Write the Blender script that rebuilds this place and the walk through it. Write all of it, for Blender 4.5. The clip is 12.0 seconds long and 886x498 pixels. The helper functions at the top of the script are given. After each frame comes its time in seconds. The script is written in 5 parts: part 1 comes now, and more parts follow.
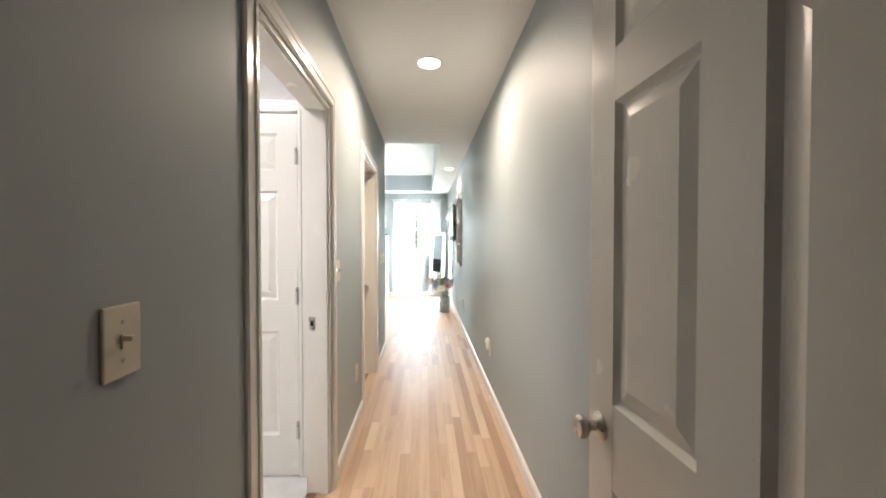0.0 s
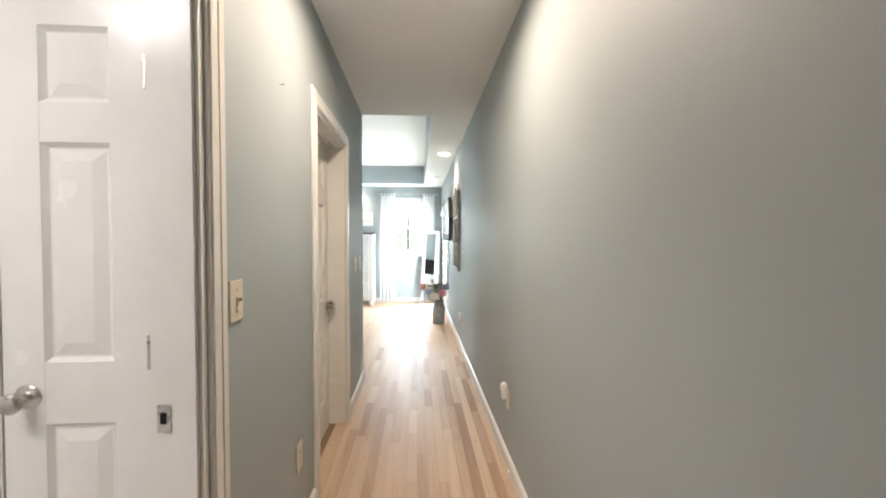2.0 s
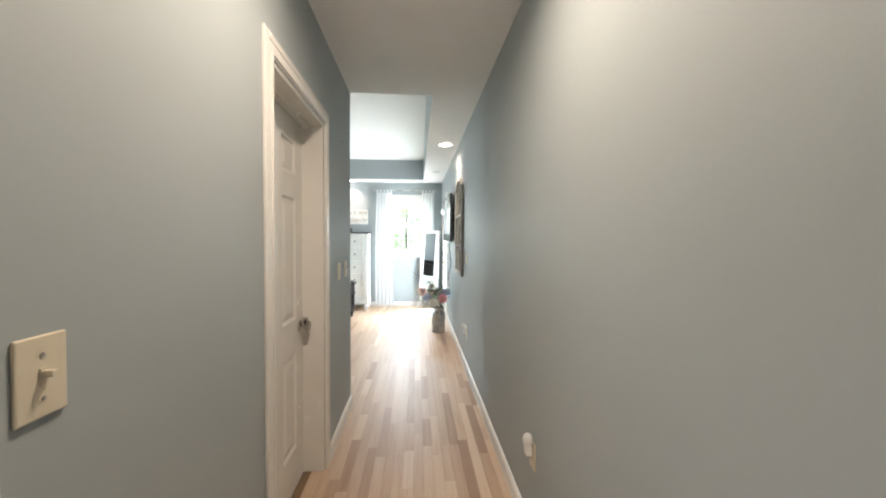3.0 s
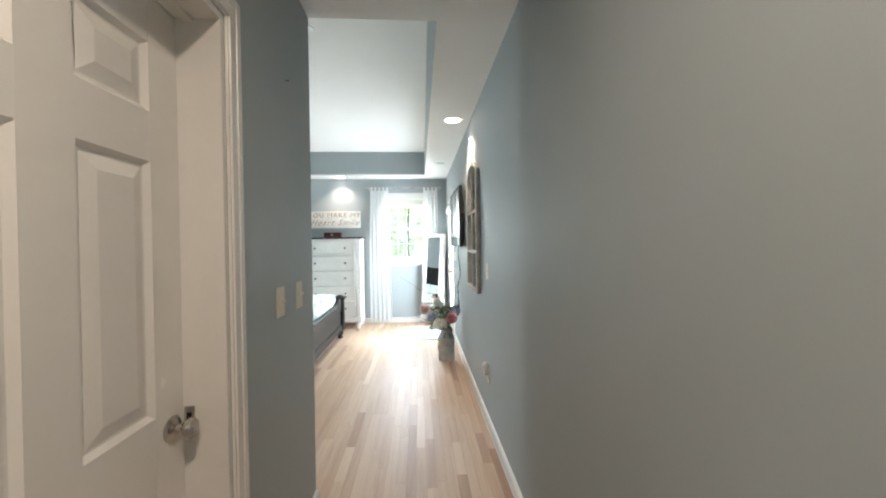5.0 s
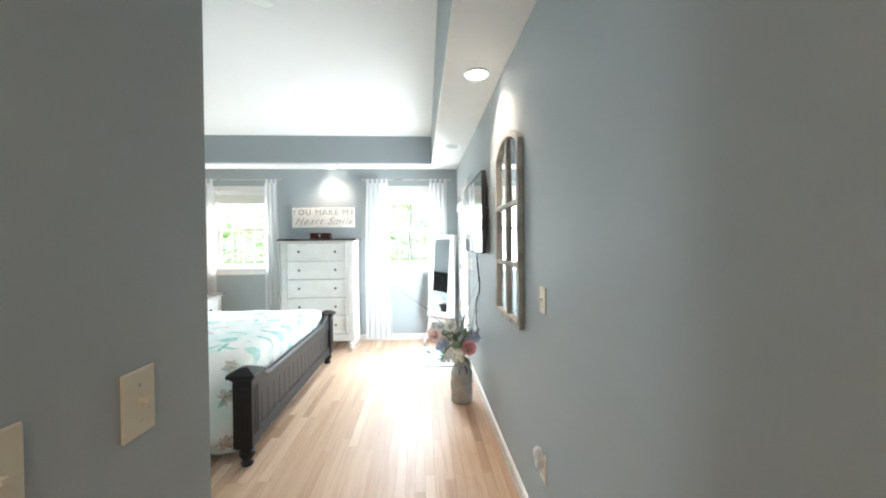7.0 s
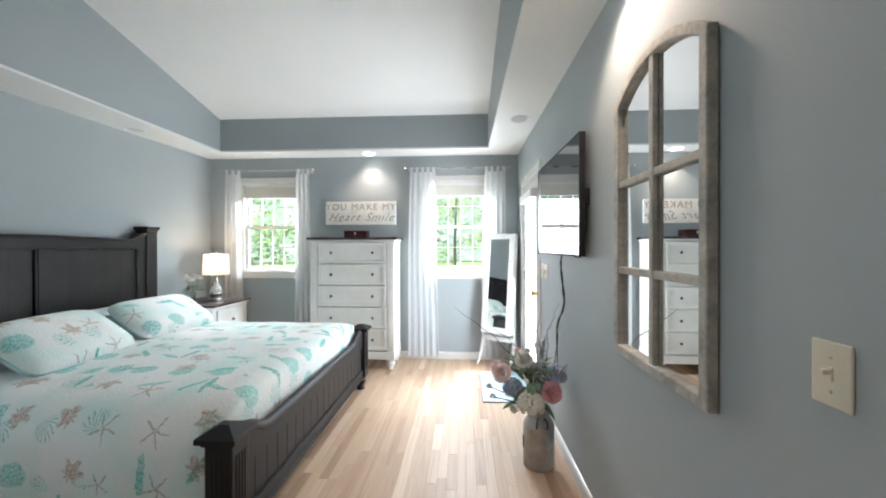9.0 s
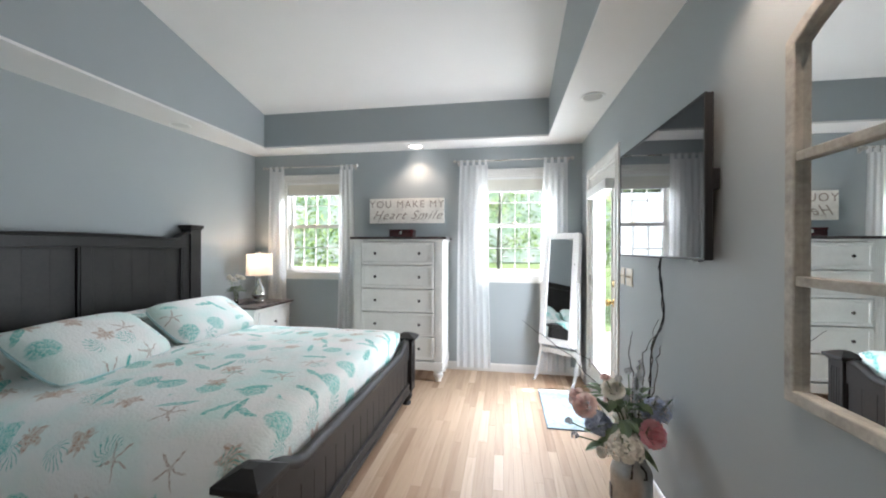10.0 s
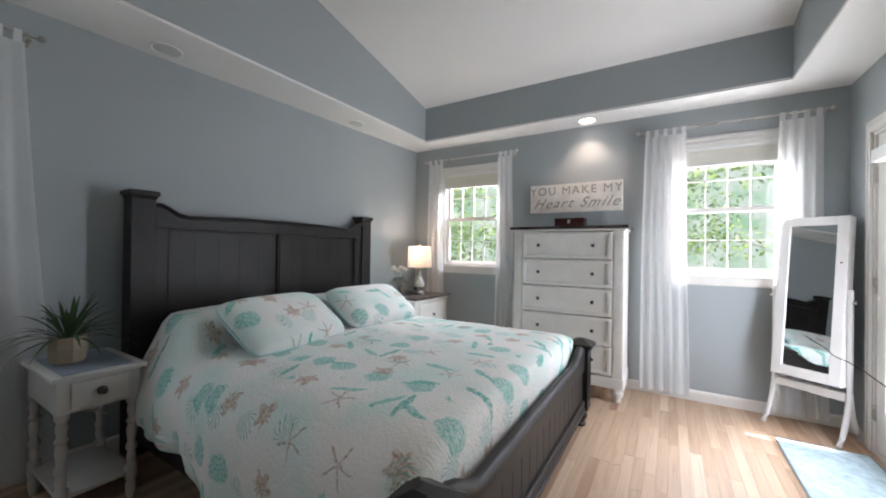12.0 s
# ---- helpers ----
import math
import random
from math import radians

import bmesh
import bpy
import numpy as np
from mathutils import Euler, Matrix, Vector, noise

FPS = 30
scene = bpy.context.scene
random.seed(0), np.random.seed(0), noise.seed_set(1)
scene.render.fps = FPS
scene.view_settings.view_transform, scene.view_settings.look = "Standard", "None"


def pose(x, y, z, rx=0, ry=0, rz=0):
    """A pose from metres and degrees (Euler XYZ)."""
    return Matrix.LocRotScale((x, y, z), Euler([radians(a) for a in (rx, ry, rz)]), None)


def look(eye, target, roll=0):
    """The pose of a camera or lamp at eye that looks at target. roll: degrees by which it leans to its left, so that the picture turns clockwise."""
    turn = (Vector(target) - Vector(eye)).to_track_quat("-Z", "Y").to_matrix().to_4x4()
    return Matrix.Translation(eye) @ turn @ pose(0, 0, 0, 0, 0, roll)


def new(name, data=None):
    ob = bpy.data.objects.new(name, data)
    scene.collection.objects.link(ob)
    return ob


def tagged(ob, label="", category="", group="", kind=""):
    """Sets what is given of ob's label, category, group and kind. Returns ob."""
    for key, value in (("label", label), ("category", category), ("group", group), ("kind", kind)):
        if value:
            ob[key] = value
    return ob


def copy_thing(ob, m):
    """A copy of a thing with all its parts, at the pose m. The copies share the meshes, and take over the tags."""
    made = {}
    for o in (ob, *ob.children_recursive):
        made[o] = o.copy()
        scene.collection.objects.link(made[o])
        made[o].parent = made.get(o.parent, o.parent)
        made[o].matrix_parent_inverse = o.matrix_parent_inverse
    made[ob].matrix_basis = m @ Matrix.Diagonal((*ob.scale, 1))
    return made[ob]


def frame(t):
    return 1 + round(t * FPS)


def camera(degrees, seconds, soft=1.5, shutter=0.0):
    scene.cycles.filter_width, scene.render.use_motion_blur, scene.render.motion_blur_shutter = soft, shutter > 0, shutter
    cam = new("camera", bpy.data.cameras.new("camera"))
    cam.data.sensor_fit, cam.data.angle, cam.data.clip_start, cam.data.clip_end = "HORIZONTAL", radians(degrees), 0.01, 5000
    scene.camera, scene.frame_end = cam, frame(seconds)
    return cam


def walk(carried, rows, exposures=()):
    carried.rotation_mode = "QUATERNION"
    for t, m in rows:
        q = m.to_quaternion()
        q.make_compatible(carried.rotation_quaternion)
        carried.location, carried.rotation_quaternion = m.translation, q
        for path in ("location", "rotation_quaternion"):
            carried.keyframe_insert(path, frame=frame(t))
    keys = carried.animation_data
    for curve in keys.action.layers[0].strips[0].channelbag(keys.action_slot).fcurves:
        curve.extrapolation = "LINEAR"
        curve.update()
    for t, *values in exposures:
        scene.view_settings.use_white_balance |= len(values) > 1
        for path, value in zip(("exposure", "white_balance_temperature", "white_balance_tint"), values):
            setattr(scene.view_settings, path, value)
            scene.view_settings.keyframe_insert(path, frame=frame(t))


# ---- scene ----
cam = camera(100.4, 12.0, soft=2.0)
PATH = [
    (0, (0.122, 1.548, 1.269), (0.218, 3.545, 1.233), -0.0),
    (0.5, (0.139, 1.773, 1.277), (0.257, 3.769, 1.24), 0.1),
    (1, (0.146, 2.004, 1.278), (0.286, 3.999, 1.24), -0.0),
    (1.5, (0.14, 2.252, 1.277), (0.278, 4.247, 1.238), 0.0),
    (2, (0.153, 2.516, 1.279), (0.288, 4.511, 1.238), -0.1),
    (2.5, (0.158, 2.79, 1.288), (0.302, 4.785, 1.249), -0.1),
    (2.7, (0.159, 2.888, 1.298), (0.3, 4.883, 1.251), 0.2),
    (4.5, (0.181, 3.817, 1.31), (0.32, 5.812, 1.28), -0.6),
    (5, (0.178, 4.079, 1.304), (0.308, 6.075, 1.283), -0.8),
    (5.5, (0.15, 4.333, 1.318), (0.291, 6.328, 1.296), -0.6),
    (6, (0.174, 4.592, 1.339), (0.31, 6.587, 1.315), -0.7),
    (6.5, (0.157, 4.838, 1.349), (0.288, 6.834, 1.324), -0.6),
    (7, (0.134, 5.086, 1.36), (0.253, 7.083, 1.335), -0.6),
    (9, (0.017, 5.971, 1.337), (-0.096, 7.968, 1.329), -0.1),
    (9.5, (-0.042, 6.169, 1.344), (-0.253, 8.158, 1.337), 0.0),
    (10, (-0.14, 6.343, 1.331), (-0.468, 8.316, 1.329), 0.2),
    (10.5, (-0.242, 6.501, 1.299), (-0.743, 8.437, 1.299), 0.4),
    (11, (-0.342, 6.592, 1.274), (-1.014, 8.476, 1.274), 0.5),
    (11.5, (-0.405, 6.639, 1.236), (-1.258, 8.448, 1.242), 0.6),
    (12, (-0.432, 6.656, 1.219), (-1.478, 8.361, 1.229), 0.8),
]
EXPOSURES = [(0, 3.2, 6350, 13), (2.5, 2.78, 6350, 13), (4.5, 2.43, 6250, 13), (5.5, 2.55, 6200, 13), (7, 2.72, 6250, 14), (9, 2.05, 6300, 17), (10.5, 1.7, 6400, 21), (12, 1.47, 6500, 24)]
walk(cam, [(t, look(eye, target, roll)) for t, eye, target, roll in PATH], EXPOSURES)

# ---- world, sun and lamps ----
SUN_WAY = Vector((0.17, -0.31, -1.0)).normalized()      # the way the sunlight travels
world = bpy.data.worlds.new("sky")
scene.world = world
world.use_nodes = True
wn = world.node_tree.nodes
sky = wn.new("ShaderNodeTexSky")
sky.sky_type, sky.sun_disc = "NISHITA", False
sky.sun_elevation = math.asin(-SUN_WAY.z)
sky.sun_rotation = math.atan2(-SUN_WAY.x, -SUN_WAY.y)
world.node_tree.links.new(sky.outputs[0], wn["Background"].inputs[0])
wn["Background"].inputs[1].default_value = 0.14


def lamp(name, kind, m, energy, colour, **more):
    data = bpy.data.lights.new(name, kind)
    data.energy, data.color = energy, colour
    if kind == "AREA":
        data.shape = more.get("shape", "RECTANGLE")
        data.size = more["size"]
        data.size_y = more.get("size_y", more["size"])
        data.spread = more.get("spread", radians(170))
    elif kind == "SPOT":
        data.spot_size, data.spot_blend, data.shadow_soft_size = radians(more["cone"]), 0.7, 0.05
    elif kind == "POINT":
        data.shadow_soft_size = more["radius"]
    else:
        data.angle = radians(0.5)
    ob = new(name, data)
    ob.matrix_world = m
    return ob


lamp("sun", "SUN", look((0, 0, 0), SUN_WAY), 5.0, (1.0, 0.95, 0.87))
DAY = (0.85, 0.965, 1.0)
WARM = (1.0, 0.82, 0.63)
# daylight of the sky before the window and door openings
lamp("sky_light", "AREA", look((-2.375, 11.15, 2.45), (-2.2, 9.2, 1.0)), 42, DAY, size=0.9, size_y=0.7)
lamp("sky_light", "AREA", look((-0.025, 11.15, 2.45), (-0.3, 9.2, 1.0)), 52, DAY, size=0.9, size_y=0.7)
lamp("sky_light", "AREA", look((-0.025, 10.515, 1.5), (0.1, 8.0, 1.4)), 3.0, DAY, size=0.6, size_y=0.85)
lamp("sky_light", "AREA", look((0.86, 9.62, 1.0), (-1, 9.5, 1.0)), 15, DAY, size=0.55, size_y=1.5)
lamp("sky_light", "AREA", look((-3.415, 6.5, 1.55), (0, 6.6, 1.4)), 4.5, DAY, size=0.6, size_y=0.95)
# lit recessed lamps and the table lamp; last, a lamp added to light the bathroom
lamp("downlight_glow", "AREA", pose(0.15, 3.98, 2.43), 3.1, WARM, size=0.13, shape="DISK", spread=radians(165))
lamp("downlight_glow", "SPOT", pose(0.50, 7.43, 2.43), 15, WARM, cone=124)
lamp("downlight_glow", "SPOT", pose(-1.09, 10.24, 2.43), 8, WARM, cone=118)
lamp("table_lamp_glow", "POINT", pose(-2.80, 10.02, 1.232), 3.0, (1.0, 0.74, 0.5), radius=0.02)
lamp("added_bathroom_glow", "AREA", pose(-1.15, 2.5, 2.40), 3.0, (1.0, 0.95, 0.9), size=0.5)


# ---- materials ----
def material(name):
    m = bpy.data.materials.new(name)
    m.use_nodes = True
    nt = m.node_tree
    return m, nt, nt.nodes["Principled BSDF"]


def node(nt, kind, **ins):
    n = nt.nodes.new(kind)
    for key, value in ins.items():
        if isinstance(value, bpy.types.NodeSocket):
            nt.links.new(value, n.inputs[int(key[1:])] if key[0] == "i" and key[1:].isdigit() else n.inputs[key])
        else:
            sock = n.inputs[int(key[1:])] if key[0] == "i" and key[1:].isdigit() else n.inputs[key]
            sock.default_value = value
    return n


def maths(nt, op, a, b=0.0, c=0.0):
    n = nt.nodes.new("ShaderNodeMath")
    n.operation = op
    for i, v in enumerate((a, b, c)):
        if isinstance(v, bpy.types.NodeSocket):
            nt.links.new(v, n.inputs[i])
        else:
            n.inputs[i].default_value = v
    return n.outputs[0]


def blend(nt, fac, a, b):
    n = nt.nodes.new("ShaderNodeMix")
    n.data_type = "RGBA"
    for sock, v in ((n.inputs[0], fac), (n.inputs[6], a), (n.inputs[7], b)):
        if isinstance(v, bpy.types.NodeSocket):
            nt.links.new(v, sock)
        else:
            sock.default_value = v if not isinstance(v, tuple) else (*v, 1.0)
    return n.outputs[2]


def ramp(nt, fac, lo, hi):
    n = nt.nodes.new("ShaderNodeMapRange")
    nt.links.new(fac, n.inputs[0])
    n.inputs[1].default_value, n.inputs[2].default_value = lo, hi
    return n.outputs[0]


def surface(name, colour, rough=0.5, metal=0.0, vary=0.06, scale=6.0, fine=180.0, bump=0.05, gloss=0.5, coat=0.0):
    """A paint, metal or cloth with variation at two scales and a fine relief."""
    m, nt, p = material(name)
    co = node(nt, "ShaderNodeTexCoord").outputs["Object"]
    big = node(nt, "ShaderNodeTexNoise", Vector=co, Scale=scale, Detail=4.0).outputs[0]
    small = node(nt, "ShaderNodeTexNoise", Vector=co, Scale=fine, Detail=3.0).outputs[0]
    mixed = maths(nt, "ADD", maths(nt, "MULTIPLY", big, 0.7), maths(nt, "MULTIPLY", small, 0.3))
    dark = tuple(c * (1 - vary) for c in colour)
    light = tuple(min(1, c * (1 + vary)) for c in colour)
    nt.links.new(blend(nt, ramp(nt, mixed, 0.35, 0.65), dark, light), p.inputs["Base Color"])
    r = nt.nodes.new("ShaderNodeMapRange")
    nt.links.new(big, r.inputs[0])
    r.inputs[3].default_value, r.inputs[4].default_value = (rough, rough) if rough < 0.1 else (rough - 0.06, min(1, rough + 0.06))
    nt.links.new(r.outputs[0], p.inputs["Roughness"])
    p.inputs["Metallic"].default_value = metal
    p.inputs["Specular IOR Level"].default_value = gloss
    p.inputs["Coat Weight"].default_value = coat
    if bump:
        b = node(nt, "ShaderNodeBump", Height=small, Strength=bump, Distance=0.003)
        nt.links.new(b.outputs[0], p.inputs["Normal"])
    return m


def oak(name, source):
    """Pale oak strip: tone varies from board to board, grain along y."""
    m, nt, p = material(name)
    co = node(nt, "ShaderNodeTexCoord").outputs["Object"]
    if source == "board":
        rnd = node(nt, "ShaderNodeObjectInfo").outputs["Random"]
    else:
        rnd = node(nt, "ShaderNodeNewGeometry").outputs["Random Per Island"]
    shift = node(nt, "ShaderNodeCombineXYZ", X=maths(nt, "MULTIPLY", rnd, 37.0), Y=maths(nt, "MULTIPLY", rnd, 91.0))
    place = node(nt, "ShaderNodeVectorMath", i0=co, i1=shift.outputs[0]).outputs[0]
    stretch = node(nt, "ShaderNodeMapping", Vector=place, Scale=(60.0, 2.2, 60.0)).outputs[0]
    grain = node(nt, "ShaderNodeTexNoise", Vector=stretch, Scale=1.0, Detail=6.0, Roughness=0.6, Distortion=0.6).outputs[0]
    stretch2 = node(nt, "ShaderNodeMapping", Vector=place, Scale=(16.0, 0.9, 16.0)).outputs[0]
    cloud = node(nt, "ShaderNodeTexNoise", Vector=stretch2, Scale=1.0, Detail=3.0, Distortion=1.5).outputs[0]
    tone = nt.nodes.new("ShaderNodeValToRGB")
    nt.links.new(rnd, tone.inputs[0])
    els = tone.color_ramp.elements
    els[0].position, els[0].color = 0.0, (0.33, 0.205, 0.13, 1)
    els[1].position, els[1].color = 1.0, (0.66, 0.51, 0.38, 1)
    for pos, col in ((0.12, (0.43, 0.29, 0.19, 1)), (0.45, (0.50, 0.35, 0.235, 1)), (0.8, (0.545, 0.39, 0.27, 1))):
        els.new(pos).color = col
    c1 = blend(nt, maths(nt, "MULTIPLY", ramp(nt, grain, 0.5, 0.75), 0.45), tone.outputs[0], (0.30, 0.165, 0.09))
    c2 = blend(nt, maths(nt, "MULTIPLY", ramp(nt, cloud, 0.45, 0.75), 0.3), c1, (0.66, 0.49, 0.34))
    nt.links.new(c2, p.inputs["Base Color"])
    rr = nt.nodes.new("ShaderNodeMapRange")
    nt.links.new(grain, rr.inputs[0])
    rr.inputs[3].default_value, rr.inputs[4].default_value = 0.40, 0.54
    p.inputs["Specular IOR Level"].default_value = 0.38
    nt.links.new(rr.outputs[0], p.inputs["Roughness"])
    nt.links.new(node(nt, "ShaderNodeBump", Height=grain, Strength=0.06, Distance=0.002).outputs[0], p.inputs["Normal"])
    return m


def sheer(name, colour, through_share):
    m, nt, p = material(name)
    out = nt.nodes["Material Output"]
    co = node(nt, "ShaderNodeTexCoord").outputs["Object"]
    weave = node(nt, "ShaderNodeTexNoise", Vector=co, Scale=90.0, Detail=2.0).outputs[0]
    p.inputs["Base Color"].default_value = (*colour, 1)
    p.inputs["Roughness"].default_value = 0.9
    tl = node(nt, "ShaderNodeBsdfTranslucent", Color=(*colour, 1))
    tp = nt.nodes.new("ShaderNodeBsdfTransparent")
    a = node(nt, "ShaderNodeMixShader", Fac=0.62)
    nt.links.new(p.outputs[0], a.inputs[1])
    nt.links.new(tl.outputs[0], a.inputs[2])
    share = maths(nt, "ADD", maths(nt, "MULTIPLY", ramp(nt, weave, 0.3, 0.7), 0.04), through_share - 0.02)
    b = node(nt, "ShaderNodeMixShader", Fac=share)
    nt.links.new(a.outputs[0], b.inputs[1])
    nt.links.new(tp.outputs[0], b.inputs[2])
    nt.links.new(b.outputs[0], out.inputs[0])
    return m


def glowing(name, colour, strength):
    m, nt, p = material(name)
    p.inputs["Base Color"].default_value = (0.85, 0.83, 0.8, 1)
    p.inputs["Emission Color"].default_value = (*colour, 1)
    p.inputs["Emission Strength"].default_value = strength
    return m


def glassy(name, tint=(1, 1, 1), rough=0.0):
    m, nt, p = material(name)
    p.inputs["Base Color"].default_value = (*tint, 1)
    p.inputs["Roughness"].default_value = rough
    p.inputs["Transmission Weight"].default_value = 1.0
    p.inputs["IOR"].default_value = 1.45
    return m


def pane_glass(name):
    """Thin window pane: clear, with a weak gloss."""
    m, nt, p = material(name)
    tp = nt.nodes.new("ShaderNodeBsdfTransparent")
    gl = node(nt, "ShaderNodeBsdfGlossy", Roughness=0.02)
    mx = node(nt, "ShaderNodeMixShader", Fac=0.05)
    nt.links.new(tp.outputs[0], mx.inputs[1])
    nt.links.new(gl.outputs[0], mx.inputs[2])
    nt.links.new(mx.outputs[0], nt.nodes["Material Output"].inputs[0])
    return m


def leafy(name, lo, hi, through_light=0.35):
    m, nt, p = material(name)
    rnd = node(nt, "ShaderNodeNewGeometry").outputs["Random Per Island"]
    col = blend(nt, rnd, lo, hi)
    nt.links.new(col, p.inputs["Base Color"])
    p.inputs["Roughness"].default_value = 0.55
    tl = node(nt, "ShaderNodeBsdfTranslucent", Color=col)
    mx = node(nt, "ShaderNodeMixShader", Fac=through_light)
    nt.links.new(p.outputs[0], mx.inputs[1])
    nt.links.new(tl.outputs[0], mx.inputs[2])
    nt.links.new(mx.outputs[0], nt.nodes["Material Output"].inputs[0])
    return m


def quilt_print(name):
    """White quilted cotton printed with starfish, shells, coral and sea leaves in teal and sand; UV in metres."""
    m, nt, p = material(name)
    uv = node(nt, "ShaderNodeTexCoord").outputs["UV"]
    wob = node(nt, "ShaderNodeTexNoise", Vector=uv, Scale=26.0, Detail=4.0)
    wv = node(nt, "ShaderNodeVectorMath", i0=wob.outputs[1], i1=(0.5, 0.5, 0.5))
    wv.operation = "SUBTRACT"
    ws = node(nt, "ShaderNodeVectorMath", i0=wv.outputs[0])
    ws.operation = "SCALE"
    ws.inputs["Scale"].default_value = 0.035
    wuv = node(nt, "ShaderNodeVectorMath", i0=uv, i1=ws.outputs[0]).outputs[0]
    flat = node(nt, "ShaderNodeMapping", Vector=wuv, Scale=(1, 1, 0)).outputs[0]
    colour = None
    fine = node(nt, "ShaderNodeTexNoise", Vector=uv, Scale=70.0, Detail=3.0).outputs[0]
    wash = node(nt, "ShaderNodeTexNoise", Vector=uv, Scale=3.2, Detail=3.0).outputs[0]
    colour = blend(nt, maths(nt, "MULTIPLY", ramp(nt, wash, 0.42, 0.66), 0.6), (0.80, 0.80, 0.77), (0.52, 0.76, 0.70))
    sandy = node(nt, "ShaderNodeTexNoise", Vector=node(nt, "ShaderNodeMapping", Vector=uv, Location=(7, 3, 1)).outputs[0], Scale=2.6, Detail=5.0).outputs[0]
    colour = blend(nt, maths(nt, "MULTIPLY", maths(nt, "MULTIPLY", ramp(nt, sandy, 0.56, 0.66), ramp(nt, fine, 0.42, 0.58)), 0.4), colour, (0.55, 0.45, 0.36))
    for layer, (off, scale) in enumerate((((0.0, 0.0, 0.0), 4.5), ((3.37, 1.71, 0.0), 4.6))):
        v = node(nt, "ShaderNodeMapping", Vector=flat, Location=off).outputs[0]
        vor = node(nt, "ShaderNodeTexVoronoi", Vector=v, Scale=scale, Randomness=0.55)
        d = node(nt, "ShaderNodeVectorMath", i0=v, i1=vor.outputs["Position"])
        d.operation = "SUBTRACT"
        rgb = node(nt, "ShaderNodeSeparateColor", Color=vor.outputs["Color"]).outputs
        rot = node(nt, "ShaderNodeVectorRotate", Vector=d.outputs[0], Angle=maths(nt, "MULTIPLY", rgb[0], 6.283))
        rot.rotation_type = "Z_AXIS"
        sep = node(nt, "ShaderNodeSeparateXYZ", Vector=rot.outputs[0]).outputs
        x, y = sep[0], sep[1]
        r = maths(nt, "SQRT", maths(nt, "ADD", maths(nt, "MULTIPLY", x, x), maths(nt, "MULTIPLY", y, y)))
        th = maths(nt, "ARCTAN2", y, x)

        def inside(radius, soft=0.006):
            n = nt.nodes.new("ShaderNodeMapRange")
            nt.links.new(maths(nt, "SUBTRACT", radius, r), n.inputs[0])
            n.inputs[1].default_value, n.inputs[2].default_value = -soft, soft
            return n.outputs[0]

        def pick(lo, hi):
            return maths(nt, "MULTIPLY", maths(nt, "GREATER_THAN", rgb[1], lo), maths(nt, "LESS_THAN", rgb[1], hi))

        spoke = maths(nt, "ABSOLUTE", maths(nt, "COSINE", maths(nt, "MULTIPLY", th, 2.5)))
        star = inside(maths(nt, "MULTIPLY_ADD", maths(nt, "POWER", spoke, 16.0), 0.060, 0.010))
        ribs = maths(nt, "MULTIPLY_ADD", maths(nt, "SINE", maths(nt, "MULTIPLY", th, 18.0)), 0.5, 0.5)
        rings = maths(nt, "MULTIPLY_ADD", maths(nt, "SINE", maths(nt, "MULTIPLY", r, 420.0)), 0.5, 0.5)
        shell = maths(nt, "MULTIPLY", inside(maths(nt, "MULTIPLY_ADD", maths(nt, "COSINE", th), 0.016, 0.058)),
                      maths(nt, "MULTIPLY_ADD", maths(nt, "MULTIPLY", ribs, rings), -0.6, 1.0))
        ex = maths(nt, "DIVIDE", x, 0.085)
        ey = maths(nt, "DIVIDE", y, 0.016)
        leaf = ramp(nt, maths(nt, "ADD", maths(nt, "MULTIPLY", ex, ex), maths(nt, "MULTIPLY", ey, ey)), 1.12, 0.85)
        twig = maths(nt, "ABSOLUTE", maths(nt, "SINE", maths(nt, "MULTIPLY_ADD", th, 9.0, maths(nt, "MULTIPLY", r, 60.0))))
        coral = maths(nt, "MULTIPLY", inside(maths(nt, "MULTIPLY_ADD", maths(nt, "COSINE", th), 0.035, 0.045)), ramp(nt, twig, 0.55, 0.35))
        fan = maths(nt, "MULTIPLY", inside(maths(nt, "MULTIPLY_ADD", maths(nt, "COSINE", maths(nt, "MULTIPLY", th, 7.0)), 0.014, maths(nt, "MULTIPLY_ADD", maths(nt, "COSINE", th), 0.025, 0.038))),
                    maths(nt, "MULTIPLY_ADD", ribs, -0.35, 1.0))
        tone = maths(nt, "MULTIPLY_ADD", ramp(nt, fine, 0.38, 0.62), 0.6, 0.38)
        teal, deep, sand, taupe = (0.11, 0.50, 0.44), (0.05, 0.41, 0.36), (0.42, 0.25, 0.16), (0.42, 0.32, 0.26)
        if layer == 0:
            sets = ((star, 0.0, 0.18, taupe), (shell, 0.18, 0.50, teal), (fan, 0.50, 0.74, sand), (leaf, 0.74, 1.01, deep))
        else:
            sets = ((coral, 0.0, 0.40, deep), (leaf, 0.40, 0.58, teal), (fan, 0.58, 0.68, sand))
        for mask, lo, hi, col in sets:
            f = maths(nt, "MULTIPLY", maths(nt, "MULTIPLY", mask, pick(lo, hi)), tone)
            colour = blend(nt, f, colour, col)
    nt.links.new(colour, p.inputs["Base Color"])
    p.inputs["Roughness"].default_value = 0.85
    quilting = node(nt, "ShaderNodeTexVoronoi", Vector=wuv, Scale=75.0).outputs[0]
    puff = node(nt, "ShaderNodeTexNoise", Vector=uv, Scale=9.0, Detail=4.0).outputs[0]
    h = maths(nt, "ADD", maths(nt, "MULTIPLY", quilting, -0.6), puff)
    nt.links.new(node(nt, "ShaderNodeBump", Height=h, Strength=0.7, Distance=0.005).outputs[0], p.inputs["Normal"])
    return m


